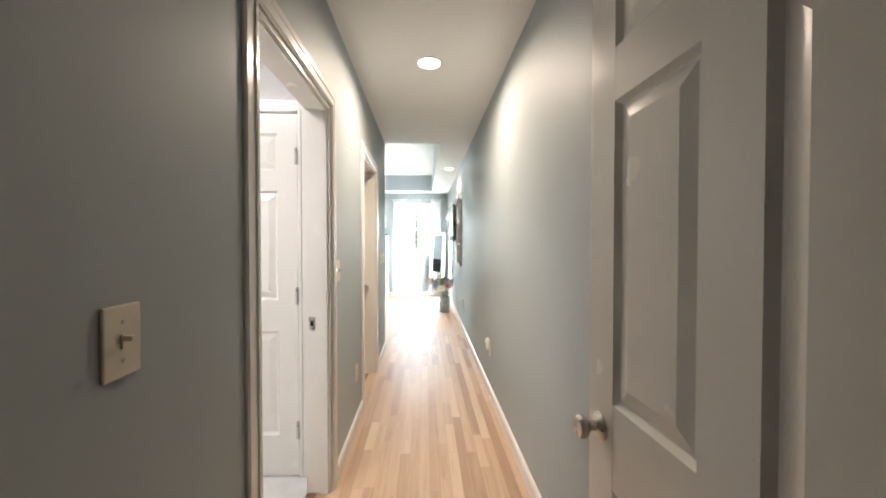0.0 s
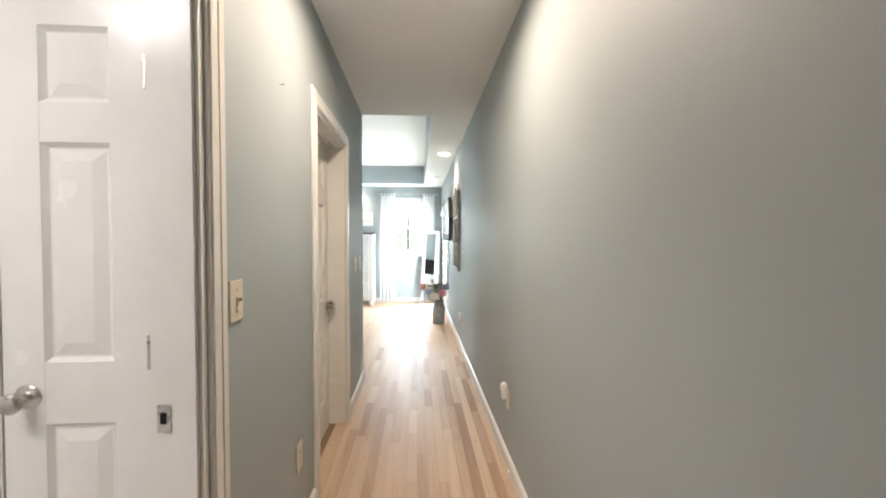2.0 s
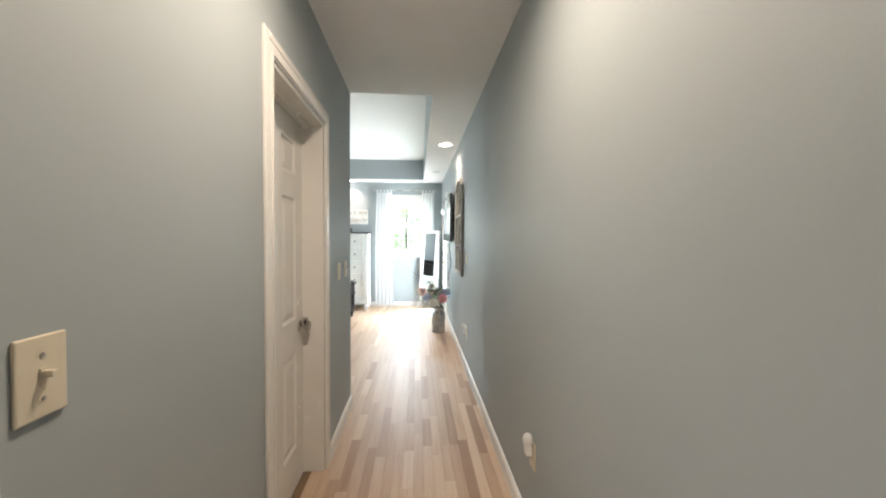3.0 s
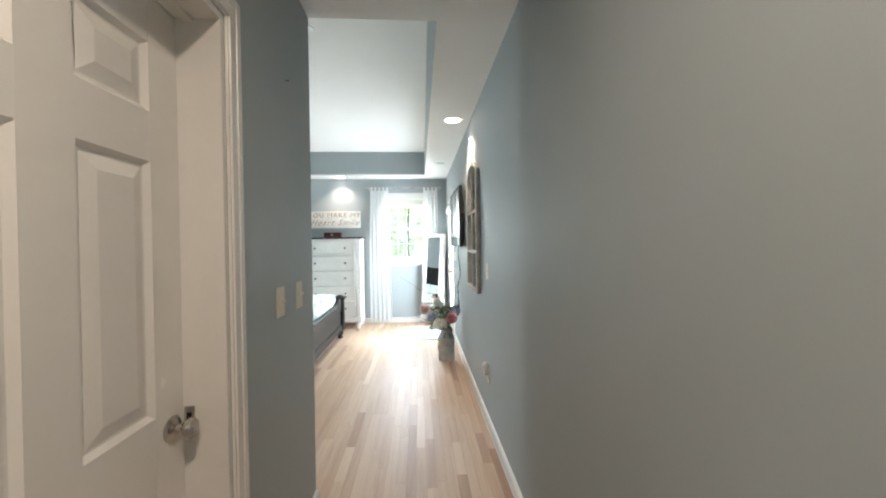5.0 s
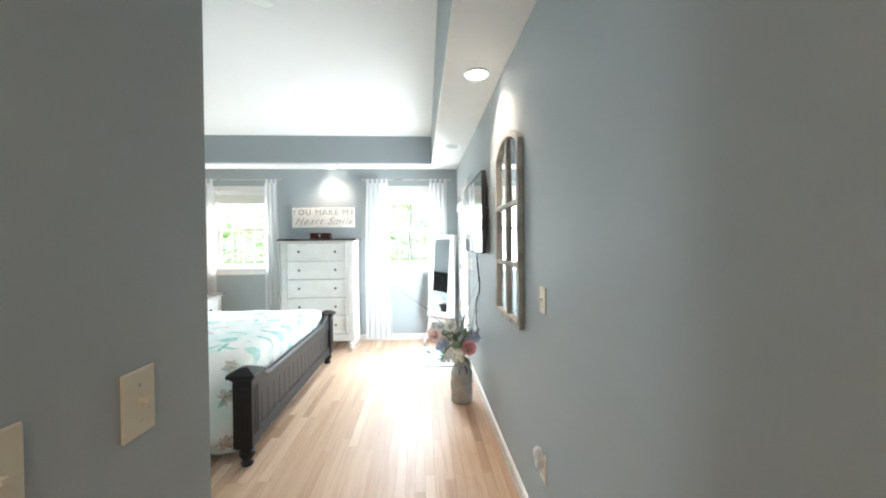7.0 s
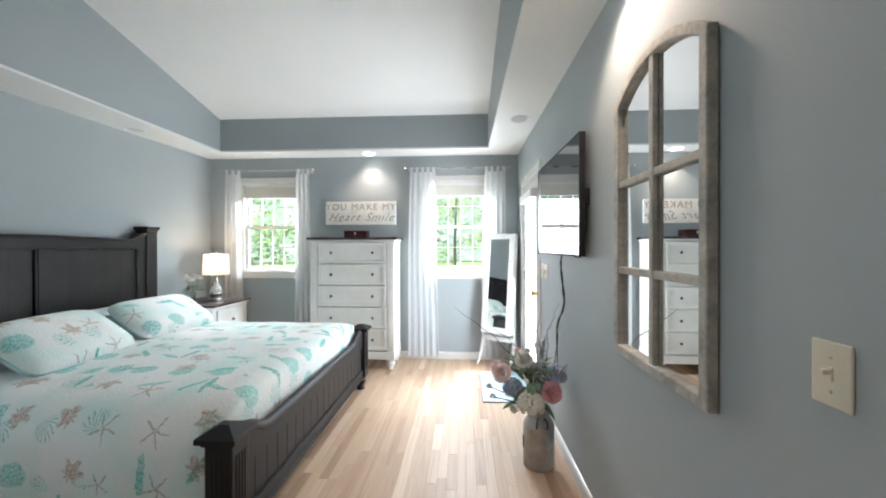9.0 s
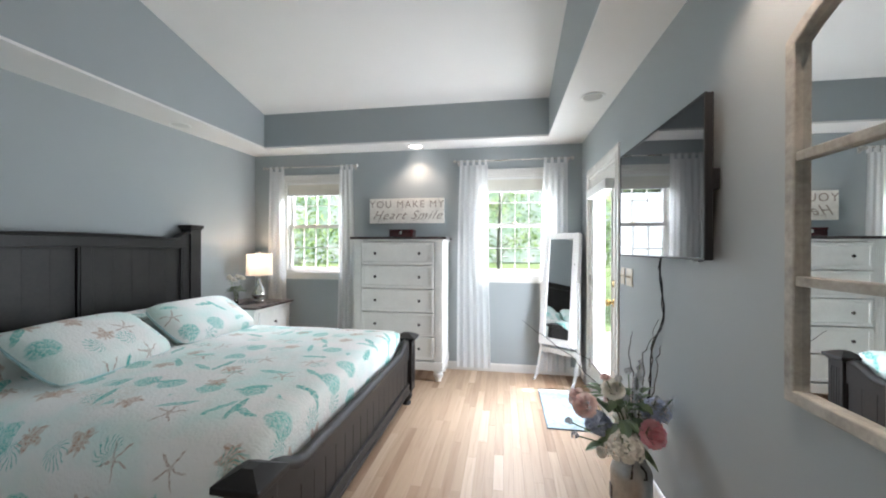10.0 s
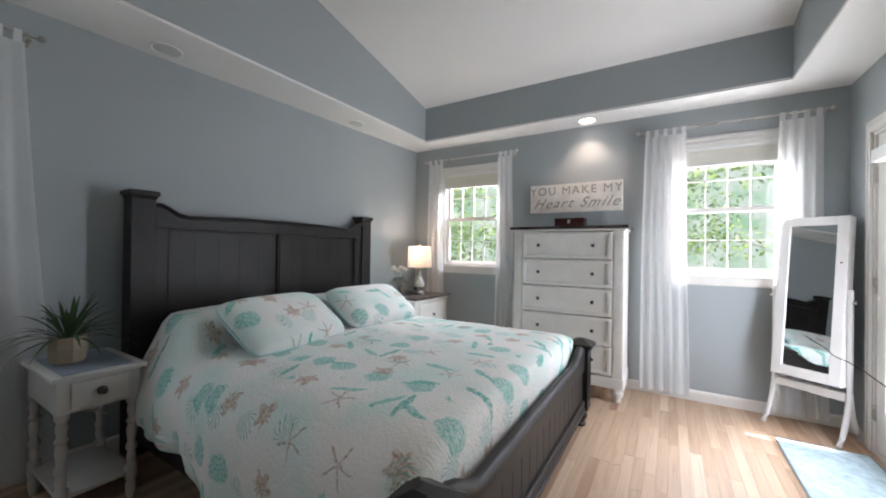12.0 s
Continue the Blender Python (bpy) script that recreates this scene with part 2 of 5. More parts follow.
BLUE = surface("blue_grey_wall_paint", (0.364, 0.402, 0.412), rough=0.57, vary=0.02, scale=2.0, fine=260, bump=0.05, gloss=0.42)
WHITE_CEIL = surface("ceiling_white", (0.80, 0.79, 0.77), rough=0.9, vary=0.015, scale=2.0, fine=200, bump=0.06)
TRIM = surface("trim_white_gloss", (0.78, 0.76, 0.72), rough=0.25, vary=0.02, scale=9.0, fine=60, bump=0.03)
BATH_WALL = surface("bathroom_wall_paint", (0.74, 0.73, 0.72), rough=0.6, vary=0.02, bump=0.04)
TILE = surface("marble_tile", (0.72, 0.71, 0.69), rough=0.2, vary=0.10, scale=7.0, bump=0.0)
IVORY = surface("ivory_plastic", (0.66, 0.60, 0.47), rough=0.35, vary=0.02, bump=0.0)
WHITE_PLASTIC = surface("white_plastic", (0.80, 0.80, 0.78), rough=0.35, vary=0.02, bump=0.0)
NICKEL = surface("satin_nickel", (0.56, 0.53, 0.49), rough=0.28, metal=1.0, vary=0.04, bump=0.0)
BRASS = surface("brass", (0.72, 0.50, 0.20), rough=0.25, metal=1.0, vary=0.04, bump=0.0)
DARK_METAL = surface("dark_metal", (0.06, 0.05, 0.045), rough=0.35, metal=0.8, vary=0.05, bump=0.0)
DARK_WOOD = surface("charcoal_stained_wood", (0.017, 0.0148, 0.014), rough=0.45, vary=0.35, scale=5.0, fine=45, bump=0.08, gloss=0.3)
DARK_TOP = surface("dark_walnut_top", (0.045, 0.030, 0.026), rough=0.28, vary=0.3, scale=5.0, fine=40, bump=0.05)
ANTIQUE = surface("antique_white_paint", (0.74, 0.725, 0.69), rough=0.45, vary=0.06, scale=7.0, fine=50, bump=0.08)
GREY_PAINT = surface("warm_grey_painted_wood", (0.46, 0.45, 0.42), rough=0.5, vary=0.08, bump=0.06)
BLUE_TOP = surface("blue_grey_tabletop", (0.17, 0.21, 0.26), rough=0.45, vary=0.1, bump=0.05)
CHEVAL = surface("glossy_white_lacquer", (0.82, 0.81, 0.79), rough=0.22, vary=0.01, bump=0.0)
BARN = surface("weathered_grey_wood", (0.38, 0.36, 0.32), rough=0.75, vary=0.3, scale=12.0, fine=70, bump=0.35)
GALVANISED = surface("galvanised_steel", (0.40, 0.40, 0.39), rough=0.42, metal=0.75, vary=0.18, scale=14.0, fine=60, bump=0.05)
BLACK = surface("black_plastic", (0.012, 0.012, 0.013), rough=0.5, vary=0.1, bump=0.0, gloss=0.25)
SCREEN = surface("tv_screen_glass", (0.006, 0.007, 0.008), rough=0.03, vary=0.0, bump=0.0, gloss=0.9)
SIGN_BOARD = surface("whitewashed_board", (0.74, 0.72, 0.67), rough=0.7, vary=0.10, scale=14.0, fine=60, bump=0.2)
LETTER = surface("grey_brown_lettering", (0.33, 0.29, 0.25), rough=0.8, vary=0.1, bump=0.0)
BURGUNDY = surface("burgundy_lacquer", (0.07, 0.012, 0.013), rough=0.25, vary=0.2, bump=0.0)
RUG = surface("pale_blue_rug", (0.42, 0.55, 0.60), rough=0.95, vary=0.22, scale=26.0, fine=300, bump=0.8)
RUG_EDGE = surface("rug_binding_grey", (0.20, 0.24, 0.27), rough=0.95, vary=0.1, bump=0.3)
SHADE = surface("cream_cellular_shade", (0.72, 0.70, 0.62), rough=0.9, vary=0.03, bump=0.1)
STONE_POT = surface("tan_ceramic", (0.30, 0.245, 0.17), rough=0.6, vary=0.15, bump=0.15)
SPEAKER = surface("grey_white_grille", (0.50, 0.49, 0.47), rough=0.6, vary=0.05, bump=0.3)
BARK = surface("grey_bark", (0.22, 0.19, 0.15), rough=0.9, vary=0.4, scale=10, fine=60, bump=0.6)
TWIG = surface("dark_twig", (0.05, 0.032, 0.022), rough=0.8, vary=0.3, bump=0.2)
LAWN = surface("lawn_grass", (0.10, 0.16, 0.05), rough=0.95, vary=0.5, scale=1.2, fine=30, bump=0.5)
SIDING = surface("pale_siding", (0.60, 0.58, 0.54), rough=0.7, vary=0.04, bump=0.1)
DECK = surface("weathered_deck_wood", (0.42, 0.39, 0.35), rough=0.8, vary=0.2, bump=0.3)
OAK_PART = oak("oak_strip", "board")
OAK_REST = oak("oak_strip_far", "island")
SHEER = sheer("white_voile", (0.94, 0.94, 0.94), 0.22)
GLASS = glassy("clear_glass")
PANE = pane_glass("window_glass")
MERCURY = surface("mercury_glass", (0.78, 0.76, 0.72), rough=0.14, metal=0.9, vary=0.25, scale=40, bump=0.0)
MIRROR = surface("mirror_silver", (0.86, 0.88, 0.88), rough=0.004, metal=1.0, vary=0.0, bump=0.0)
LAMP_ON = glowing("lit_diffuser", (1.0, 0.92, 0.80), 2.5)
LAMP_OFF = surface("unlit_diffuser", (0.62, 0.61, 0.59), rough=0.4, vary=0.02, bump=0.0)
SHADE_LIT = sheer("linen_lamp_shade", (0.85, 0.80, 0.72), 0.06)
QUILT = quilt_print("seaside_quilt")
QUILT_EDGE = surface("pale_teal_backing", (0.40, 0.62, 0.62), rough=0.9, vary=0.08, bump=0.3)
LEAF_TREE = leafy("summer_leaves", (0.12, 0.21, 0.06), (0.28, 0.40, 0.15), 0.8)
LEAF_SAGE = leafy("sage_leaf", (0.09, 0.16, 0.08), (0.27, 0.34, 0.22), 0.3)
LEAF_GREY = leafy("dusty_miller", (0.32, 0.35, 0.36), (0.52, 0.53, 0.56), 0.25)
LEAF_GRASS = leafy("dark_blade", (0.018, 0.05, 0.016), (0.06, 0.12, 0.04), 0.2)
PETAL_PINK = leafy("pink_petal", (0.82, 0.36, 0.42), (0.90, 0.58, 0.62), 0.35)
PETAL_BLUSH = leafy("blush_petal", (0.88, 0.64, 0.60), (0.93, 0.80, 0.75), 0.35)
PETAL_WHITE = leafy("cream_petal", (0.80, 0.78, 0.70), (0.90, 0.88, 0.82), 0.35)
PETAL_BLUE = leafy("blue_petal", (0.36, 0.44, 0.60), (0.60, 0.67, 0.80), 0.35)


# ---- mesh helpers ----
def box(bm, x0, x1, y0, y1, z0, z1, bevel=0.0):
    m = Matrix.Translation(((x0 + x1) / 2, (y0 + y1) / 2, (z0 + z1) / 2)) @ Matrix.Diagonal((abs(x1 - x0), abs(y1 - y0), abs(z1 - z0), 1))
    made = bmesh.ops.create_cube(bm, size=1.0, matrix=m)
    if bevel:
        edges = {e for v in made["verts"] for e in v.link_edges}
        bmesh.ops.bevel(bm, geom=list(edges), offset=bevel, segments=2, affect="EDGES", profile=0.5)
    return bm


def boxes(*specs, bevel=0.0):
    bm = bmesh.new()
    for s in specs:
        box(bm, *s, bevel=bevel)
    return bm


def lathe(profile, sides=24, bm=None, at=(0, 0, 0)):
    """A turned solid from (radius, height) pairs."""
    bm = bm or bmesh.new()
    rings = []
    for r, z in profile:
        rings.append([bm.verts.new((at[0] + r * math.cos(math.tau * k / sides), at[1] + r * math.sin(math.tau * k / sides), at[2] + z)) for k in range(sides)])
    for a, b in zip(rings, rings[1:]):
        for k in range(sides):
            bm.faces.new((a[k], a[(k + 1) % sides], b[(k + 1) % sides], b[k]))
    bm.faces.new(rings[0][::-1])
    bm.faces.new(rings[-1])
    return bm


def tube(points, radius, sides=8, bm=None, taper=1.0):
    bm = bm or bmesh.new()
    pts = [Vector(p) for p in points]
    rings = []
    for i, p in enumerate(pts):
        way = (pts[min(i + 1, len(pts) - 1)] - pts[max(i - 1, 0)]).normalized()
        side = way.orthogonal().normalized() if abs(way.z) < 0.99 else Vector((1, 0, 0))
        up = way.cross(side)
        r = radius * (1 + (taper - 1) * i / max(1, len(pts) - 1))
        rings.append([bm.verts.new(p + r * (side * math.cos(math.tau * k / sides) + up * math.sin(math.tau * k / sides))) for k in range(sides)])
    for a, b in zip(rings, rings[1:]):
        for k in range(sides):
            bm.faces.new((a[k], a[(k + 1) % sides], b[(k + 1) % sides], b[k]))
    bm.faces.new(rings[0][::-1])
    bm.faces.new(rings[-1])
    return bm


def slab(outline, y0, y1, bm=None):
    """A plate: an outline in x and z, extruded from y0 to y1."""
    bm = bm or bmesh.new()
    a = [bm.verts.new((x, y0, z)) for x, z in outline]
    b = [bm.verts.new((x, y1, z)) for x, z in outline]
    n = len(outline)
    bm.faces.new(a)
    bm.faces.new(b[::-1])
    for k in range(n):
        bm.faces.new((a[k], b[k], b[(k + 1) % n], a[(k + 1) % n]))
    return bm


def mesh_of(name, bm, mat, smooth=False):
    bmesh.ops.recalc_face_normals(bm, faces=bm.faces)
    me = bpy.data.meshes.new(name)
    bm.to_mesh(me)
    bm.free()
    me.materials.append(mat)
    if smooth:
        for p in me.polygons:
            p.use_smooth = True
        me.set_sharp_from_angle(angle=radians(40))
    return me


def part(name, bm, mat, parent, label="", smooth=False, m=None):
    ob = new(name, mesh_of(name, bm, mat, smooth))
    ob.parent = parent
    if m is not None:
        ob.matrix_basis = m
    if label:
        ob["label"] = label
    return ob


def thing(name, m, label, category, group="", kind=""):
    ob = new(name)
    ob.empty_display_size = 0.1
    ob.matrix_basis = m
    return tagged(ob, label, category, group, kind)


def single(name, bm, mat, label, category, m=None, kind="", group="", smooth=False):
    ob = new(name, mesh_of(name, bm, mat, smooth))
    if m is not None:
        ob.matrix_basis = m
    return tagged(ob, label, category, group, kind)


# ---- the plan ----
R, L, BL, FAR, NEAR, CEIL = 0.66, -0.355, -3.18, 10.40, 5.96, 2.44
TL, TR, TF, TZ, PITCH = -2.79, 0.287, 10.085, 2.817, 0.23    # the raised ceiling
DOOR_TOP = 1.95
D1, D2, D3 = (2.62, 3.44), (4.40, 5.15), (9.19, 10.05)
W1, W2, W3 = (-2.73, -2.02), (-0.38, 0.33), (6.15, 6.86)
WZ = (1.05, 2.13)


def west(y):
    return BL + 0.05 - 0.042 * (FAR - y)


def structure(name, bm, mat, label, category="wall"):
    return single(name, bm, mat, label, category, kind="structure")


structure("wall_east", boxes((R, R + 0.14, 0.2, D3[0], 0, 2.8), (R, R + 0.14, D3[1], FAR, 0, 2.8), (R, R + 0.14, D3[0], D3[1], 2.0, 2.8)), BLUE, "blue-grey painted wall with eggshell sheen")
structure("wall_hall", boxes((L - 0.12, L, 0.2, D1[0], 0, CEIL), (L - 0.12, L, D1[1], D2[0], 0, CEIL), (L - 0.12, L, D2[1], NEAR, 0, CEIL),
                             (L - 0.12, L, D1[0], D1[1], DOOR_TOP, CEIL), (L - 0.12, L, D2[0], D2[1], DOOR_TOP, CEIL)), BLUE, "blue-grey painted hallway wall with two doorways")
structure("wall_hall_end", boxes((L - 0.12, R + 0.14, 0.06, 0.2, 0, CEIL)), BLUE, "blue-grey painted wall closing the hallway")
structure("wall_south", boxes((BL - 0.25, L - 0.12, NEAR - 0.12, NEAR, 0, CEIL)), BLUE, "blue-grey painted bedroom wall")
def askew(bm):
    """The west wall runs a little out of square."""
    for v in bm.verts:
        v.co.x += west(v.co.y) - BL
    return bm


structure("wall_west", askew(boxes((BL - 0.14, BL, NEAR - 0.12, W3[0], 0, 2.8), (BL - 0.14, BL, W3[1], FAR + 0.12, 0, 2.8),
                             (BL - 0.14, BL, W3[0], W3[1], 0, WZ[0]), (BL - 0.14, BL, W3[0], W3[1], WZ[1], 2.8))), BLUE, "blue-grey painted wall behind the headboard")
structure("wall_north", boxes((BL, W1[0], FAR, FAR + 0.12, 0, 2.8), (W1[1], W2[0], FAR, FAR + 0.12, 0, 2.8), (W2[1], R + 0.14, FAR, FAR + 0.12, 0, 2.8),
                              (W1[0], W1[1], FAR, FAR + 0.12, 0, WZ[0]), (W1[0], W1[1], FAR, FAR + 0.12, WZ[1], 2.8),
                              (W2[0], W2[1], FAR, FAR + 0.12, 0, WZ[0]), (W2[0], W2[1], FAR, FAR + 0.12, WZ[1], 2.8)), BLUE, "blue-grey painted wall with two windows")
# raised ceiling: upright faces in wall paint, sloping white top
structure("wall_tray", boxes((TL - 0.1, TL, NEAR - 0.1, TF + 0.1, CEIL + 0.02, 4.1), (TR, TR + 0.1, NEAR - 0.1, TF + 0.1, CEIL + 0.02, 4.1),
                             (TL, TR, TF, TF + 0.1, CEIL + 0.02, 4.1), (TL, TR, NEAR - 0.1, NEAR, CEIL + 0.02, 4.1)), BLUE, "blue-grey upright sides of the raised ceiling")
structure("ceiling_soffit", boxes((BL - 0.2, TL, NEAR, FAR, CEIL, CEIL + 0.018), (TR, R, NEAR, FAR, CEIL, CEIL + 0.018), (TL, TR, TF, FAR, CEIL, CEIL + 0.018)), WHITE_CEIL, "white painted lowered ceiling border", "ceiling")
structure("ceiling_hall", boxes((L, R, 0.2, NEAR, CEIL, CEIL + 0.018)), WHITE_CEIL, "white painted hallway ceiling", "ceiling")


def vault():
    bm = bmesh.new()
    y0, y1 = NEAR - 0.3, FAR + 0.15
    za, zb = TZ + PITCH * (TF - y0), TZ + PITCH * (TF - y1)
    x0, x1 = TL - 0.4, TR + 0.5
    vs = [bm.verts.new(c) for c in ((x0, y0, za), (x1, y0, za), (x1, y1, zb), (x0, y1, zb), (x0, y0, za + 0.15), (x1, y0, za + 0.15), (x1, y1, zb + 0.15), (x0, y1, zb + 0.15))]
    for f in ((3, 2, 1, 0), (4, 5, 6, 7), (0, 1, 5, 4), (1, 2, 6, 5), (2, 3, 7, 6), (3, 0, 4, 7)):
        bm.faces.new([vs[i] for i in f])
    return bm


structure("ceiling_vault", vault(), WHITE_CEIL, "white painted sloping bedroom ceiling", "ceiling")
# unseen boards over the thin ceilings, added to stop sun leaking through gaps
structure("roof", boxes((BL - 0.5, R + 0.4, 0.0, NEAR - 0.11, 2.6, 2.7), (BL - 0.5, TL - 0.41, NEAR - 0.11, FAR + 0.15, 2.81, 2.9), (TR + 0.51, R + 0.4, NEAR - 0.11, FAR + 0.15, 2.81, 2.9)), SIDING, "unseen pale boards above the rooms that keep sunlight out", "roof")

# bathroom shell
structure("wall_bathroom", boxes((-2.3, -2.18, 1.6, 3.685, 0, CEIL), (-2.18, L - 0.12, 1.48, 1.6, 0, CEIL), (-2.18, -0.945, 3.565, 3.685, 0, CEIL),
                                 (-0.945, L - 0.12, 3.565, 3.685, 1.965, CEIL), (-0.558, L - 0.12, 3.565, 3.685, 0, 1.965)), BATH_WALL, "white painted bathroom wall")
structure("ceiling_bathroom", boxes((-2.18, L - 0.12, 1.6, 3.565, CEIL, CEIL + 0.018)), WHITE_CEIL, "white bathroom ceiling", "ceiling")
bath_floor = structure("floor_bathroom", boxes((-2.18, L - 0.122, 1.6, 3.565, -0.06, -0.006)), surface("pale_grout", (0.5, 0.49, 0.47), rough=0.9), "pale marble tiled bathroom floor", "floor")


def along_y(x, y0, y1, side):
    """A moulded baseboard along y on a wall at x; side is the way it stands out."""
    out = [(0, 0), (0.014, 0), (0.014, 0.066), (0.011, 0.076), (0.006, 0.083), (0, 0.086)]
    bm = bmesh.new()
    a = [bm.verts.new((x + side * d, y0, z)) for d, z in out]
    b = [bm.verts.new((x + side * d, y1, z)) for d, z in out]
    n = len(out)
    bm.faces.new(a)
    bm.faces.new(b[::-1])
    for k in range(n):
        bm.faces.new((a[k], b[k], b[(k + 1) % n], a[(k + 1) % n]))
    return bm


def along_x(y, x0, x1, side):
    bm = along_y(y, x0, x1, side)
    for v in bm.verts:
        v.co.x, v.co.y = v.co.y, v.co.x
    return bm


for bm in (along_y(R, 0.2, 9.10, -1), along_y(R, 10.14, FAR, -1), along_y(L, 0.2, 2.54, 1), along_y(L, 3.525, 4.325, 1), along_y(L, 5.23, NEAR, 1),
           askew(along_y(BL, NEAR, FAR, 1)), along_x(FAR, BL + 0.014, R - 0.014, -1), along_x(NEAR, BL - 0.1, L, 1)):
    structure("baseboard", bm, TRIM, "white moulded baseboard at the foot of the wall", "baseboard")


def casing(bm, a0, a1, top, wide=0.078, bottom=0.0, depth=0.012):
    """Moulded architrave round an opening a0..a1, standing out along -y from y = 0."""
    for s in ((0.0, 1.0, depth * 0.75), (0.08, 0.3, depth * 1.2), (0.62, 0.95, depth)):
        u0, u1, d = wide * s[0], wide * s[1], s[2]
        box(bm, a0 - u1, a0 - u0, -d, 0, bottom, top + u1, bevel=0.002)
        box(bm, a1 + u0, a1 + u1, -d, 0, bottom, top + u1, bevel=0.002)
        box(bm, a0 - u0, a1 + u0, -d, 0, top + u0, top + u1, bevel=0.002)
    return bm


def wall_pose(x, y, z, facing):
    """Local -y looks into the room."""
    return pose(x, y, z, 0, 0, {"south": 0, "west": -90, "east": 90, "north": 180}[facing])


def panel_door(w, h, t, columns, rows):
    """Stiles and rails as one mesh, and the raised panels; x 0..w, front at y = 0, back at y = t."""
    stile = 0.105 if columns == 2 else w * 0.27
    pw = (w - stile * (columns + 1)) / columns
    xs = [stile + k * (pw + stile) for k in range(columns)]
    frame_bm = bmesh.new()
    edges_x = [0.0] + [v for x in xs for v in (x, x + pw)] + [w]
    for k in range(0, len(edges_x), 2):
        box(frame_bm, edges_x[k], edges_x[k + 1], 0, t, 0, h)
    zs = [0.0] + [v for r in rows for v in r] + [h]
    for x in xs:
        for k in range(0, len(zs), 2):
            box(frame_bm, x, x + pw, 0.0005, t - 0.0005, zs[k], zs[k + 1])
    panels = []
    for x in xs:
        for z0, z1 in rows:
            bm = bmesh.new()
            for y0, sgn in ((0.0, 1), (t, -1)):
                rings = []
                for inset, depth in ((0.0, 0.001), (0.012, 0.012), (0.018, 0.012), (0.05, 0.003)):
                    yy = y0 + sgn * depth
                    rings.append([bm.verts.new(c) for c in ((x + inset, yy, z0 + inset), (x + pw - inset, yy, z0 + inset), (x + pw - inset, yy, z1 - inset), (x + inset, yy, z1 - inset))])
                for a, b in zip(rings, rings[1:]):
                    for k in range(4):
                        bm.faces.new((a[k], a[(k + 1) % 4], b[(k + 1) % 4], b[k]))
                bm.faces.new(rings[-1])
            panels.append(bm)
    return frame_bm, panels


def knob_mesh(length=0.06):
    return lathe([(0.032, 0), (0.033, 0.004), (0.026, 0.010), (0.012, 0.014), (0.011, 0.028), (0.018, 0.034), (0.026, 0.042), (0.027, 0.050), (0.022, length - 0.003), (0.008, length)], 20)


ROWS_DOOR = ((0.20, 0.71), (0.90, 1.57), (1.685, 1.84))


def door_leaf(name, m, w, h, columns, rows, label, knob_x, knob_z, knob_sides=(1,), hinges=None):
    ob = thing(name, m, label, "door", kind="structure")
    fr, panels = panel_door(w, h, 0.035, columns, rows)
    part("door_frame", fr, TRIM, ob)
    for bm in panels:
        part("panel", bm, TRIM, ob)
    for s in knob_sides:
        mm = pose(knob_x, 0.0, knob_z, 90) if s == 1 else pose(knob_x, 0.035, knob_z, -90)
        part("knob", knob_mesh(), NICKEL, ob, "satin nickel door knob", smooth=True, m=mm)
    for hx, hz in hinges or ():
        bm = lathe([(0.008, -0.045), (0.008, 0.045)], 10)
        part("hinge", bm, NICKEL, ob, "nickel hinge", m=pose(hx - 0.002, -0.010, hz))
    return ob


def doorway(name, m, width, top, depth, label, stop=True):
    """Casing and jamb lining; local x 0..width along the wall, -y into the room, the wall runs back to y = depth."""
    ob = thing(name, m, label, "door frame", kind="structure")
    part("casing", casing(bmesh.new(), 0.0, width, top), TRIM, ob)
    part("jamb", boxes((0, 0.018, 0.001, depth, 0, top), (width - 0.018, width, 0.001, depth, 0, top), (0.018, width - 0.018, 0.001, depth, top - 0.018, top)), TRIM, ob)
    if stop:
        y0 = 0.012
        part("door_stop", boxes((0.018, 0.03, y0, y0 + 0.035, 0, top - 0.03), (width - 0.03, width - 0.018, y0, y0 + 0.035, 0, top - 0.03), (0.018, width - 0.018, y0, y0 + 0.035, top - 0.03, top - 0.018)), TRIM, ob)
    return ob


# hallway doors: the left wall faces +x, so local x runs along -y... use the west pose mirrored
def east_facing(y_start):
    return pose(L, y_start, 0, 0, 0, 90)     # local x -> +y, local -y -> +x


f1 = doorway("door_frame_1", east_facing(D1[0]), D1[1] - D1[0], DOOR_TOP, 0.12, "white moulded frame of the open bathroom doorway")
part("strike_plate", boxes((D1[1] - D1[0] - 0.021, D1[1] - D1[0] - 0.0175, 0.075, 0.105, 0.83, 0.895)), NICKEL, f1, "nickel strike plate")
part("strike_hole", boxes((D1[1] - D1[0] - 0.0222, D1[1] - D1[0] - 0.021, 0.084, 0.098, 0.85, 0.876)), BLACK, f1)
f2 = doorway("door_frame_2", east_facing(D2[0]), D2[1] - D2[0], DOOR_TOP, 0.12, "white moulded frame round a closed door", stop=False)
part("strike_plate", boxes((D2[1] - D2[0] - 0.021, D2[1] - D2[0] - 0.0175, 0.088, 0.114, 0.808, 0.873)), NICKEL, f2, "nickel strike plate")
part("strike_hole", boxes((D2[1] - D2[0] - 0.0222, D2[1] - D2[0] - 0.021, 0.095, 0.108, 0.828, 0.855)), BLACK, f2)
part("door_stop", boxes((0.018, 0.03, 0.07, 0.1, 0, DOOR_TOP - 0.03), (0.018, D2[1] - D2[0] - 0.018, 0.07, 0.1, DOOR_TOP - 0.03, DOOR_TOP - 0.018)), TRIM, f2)
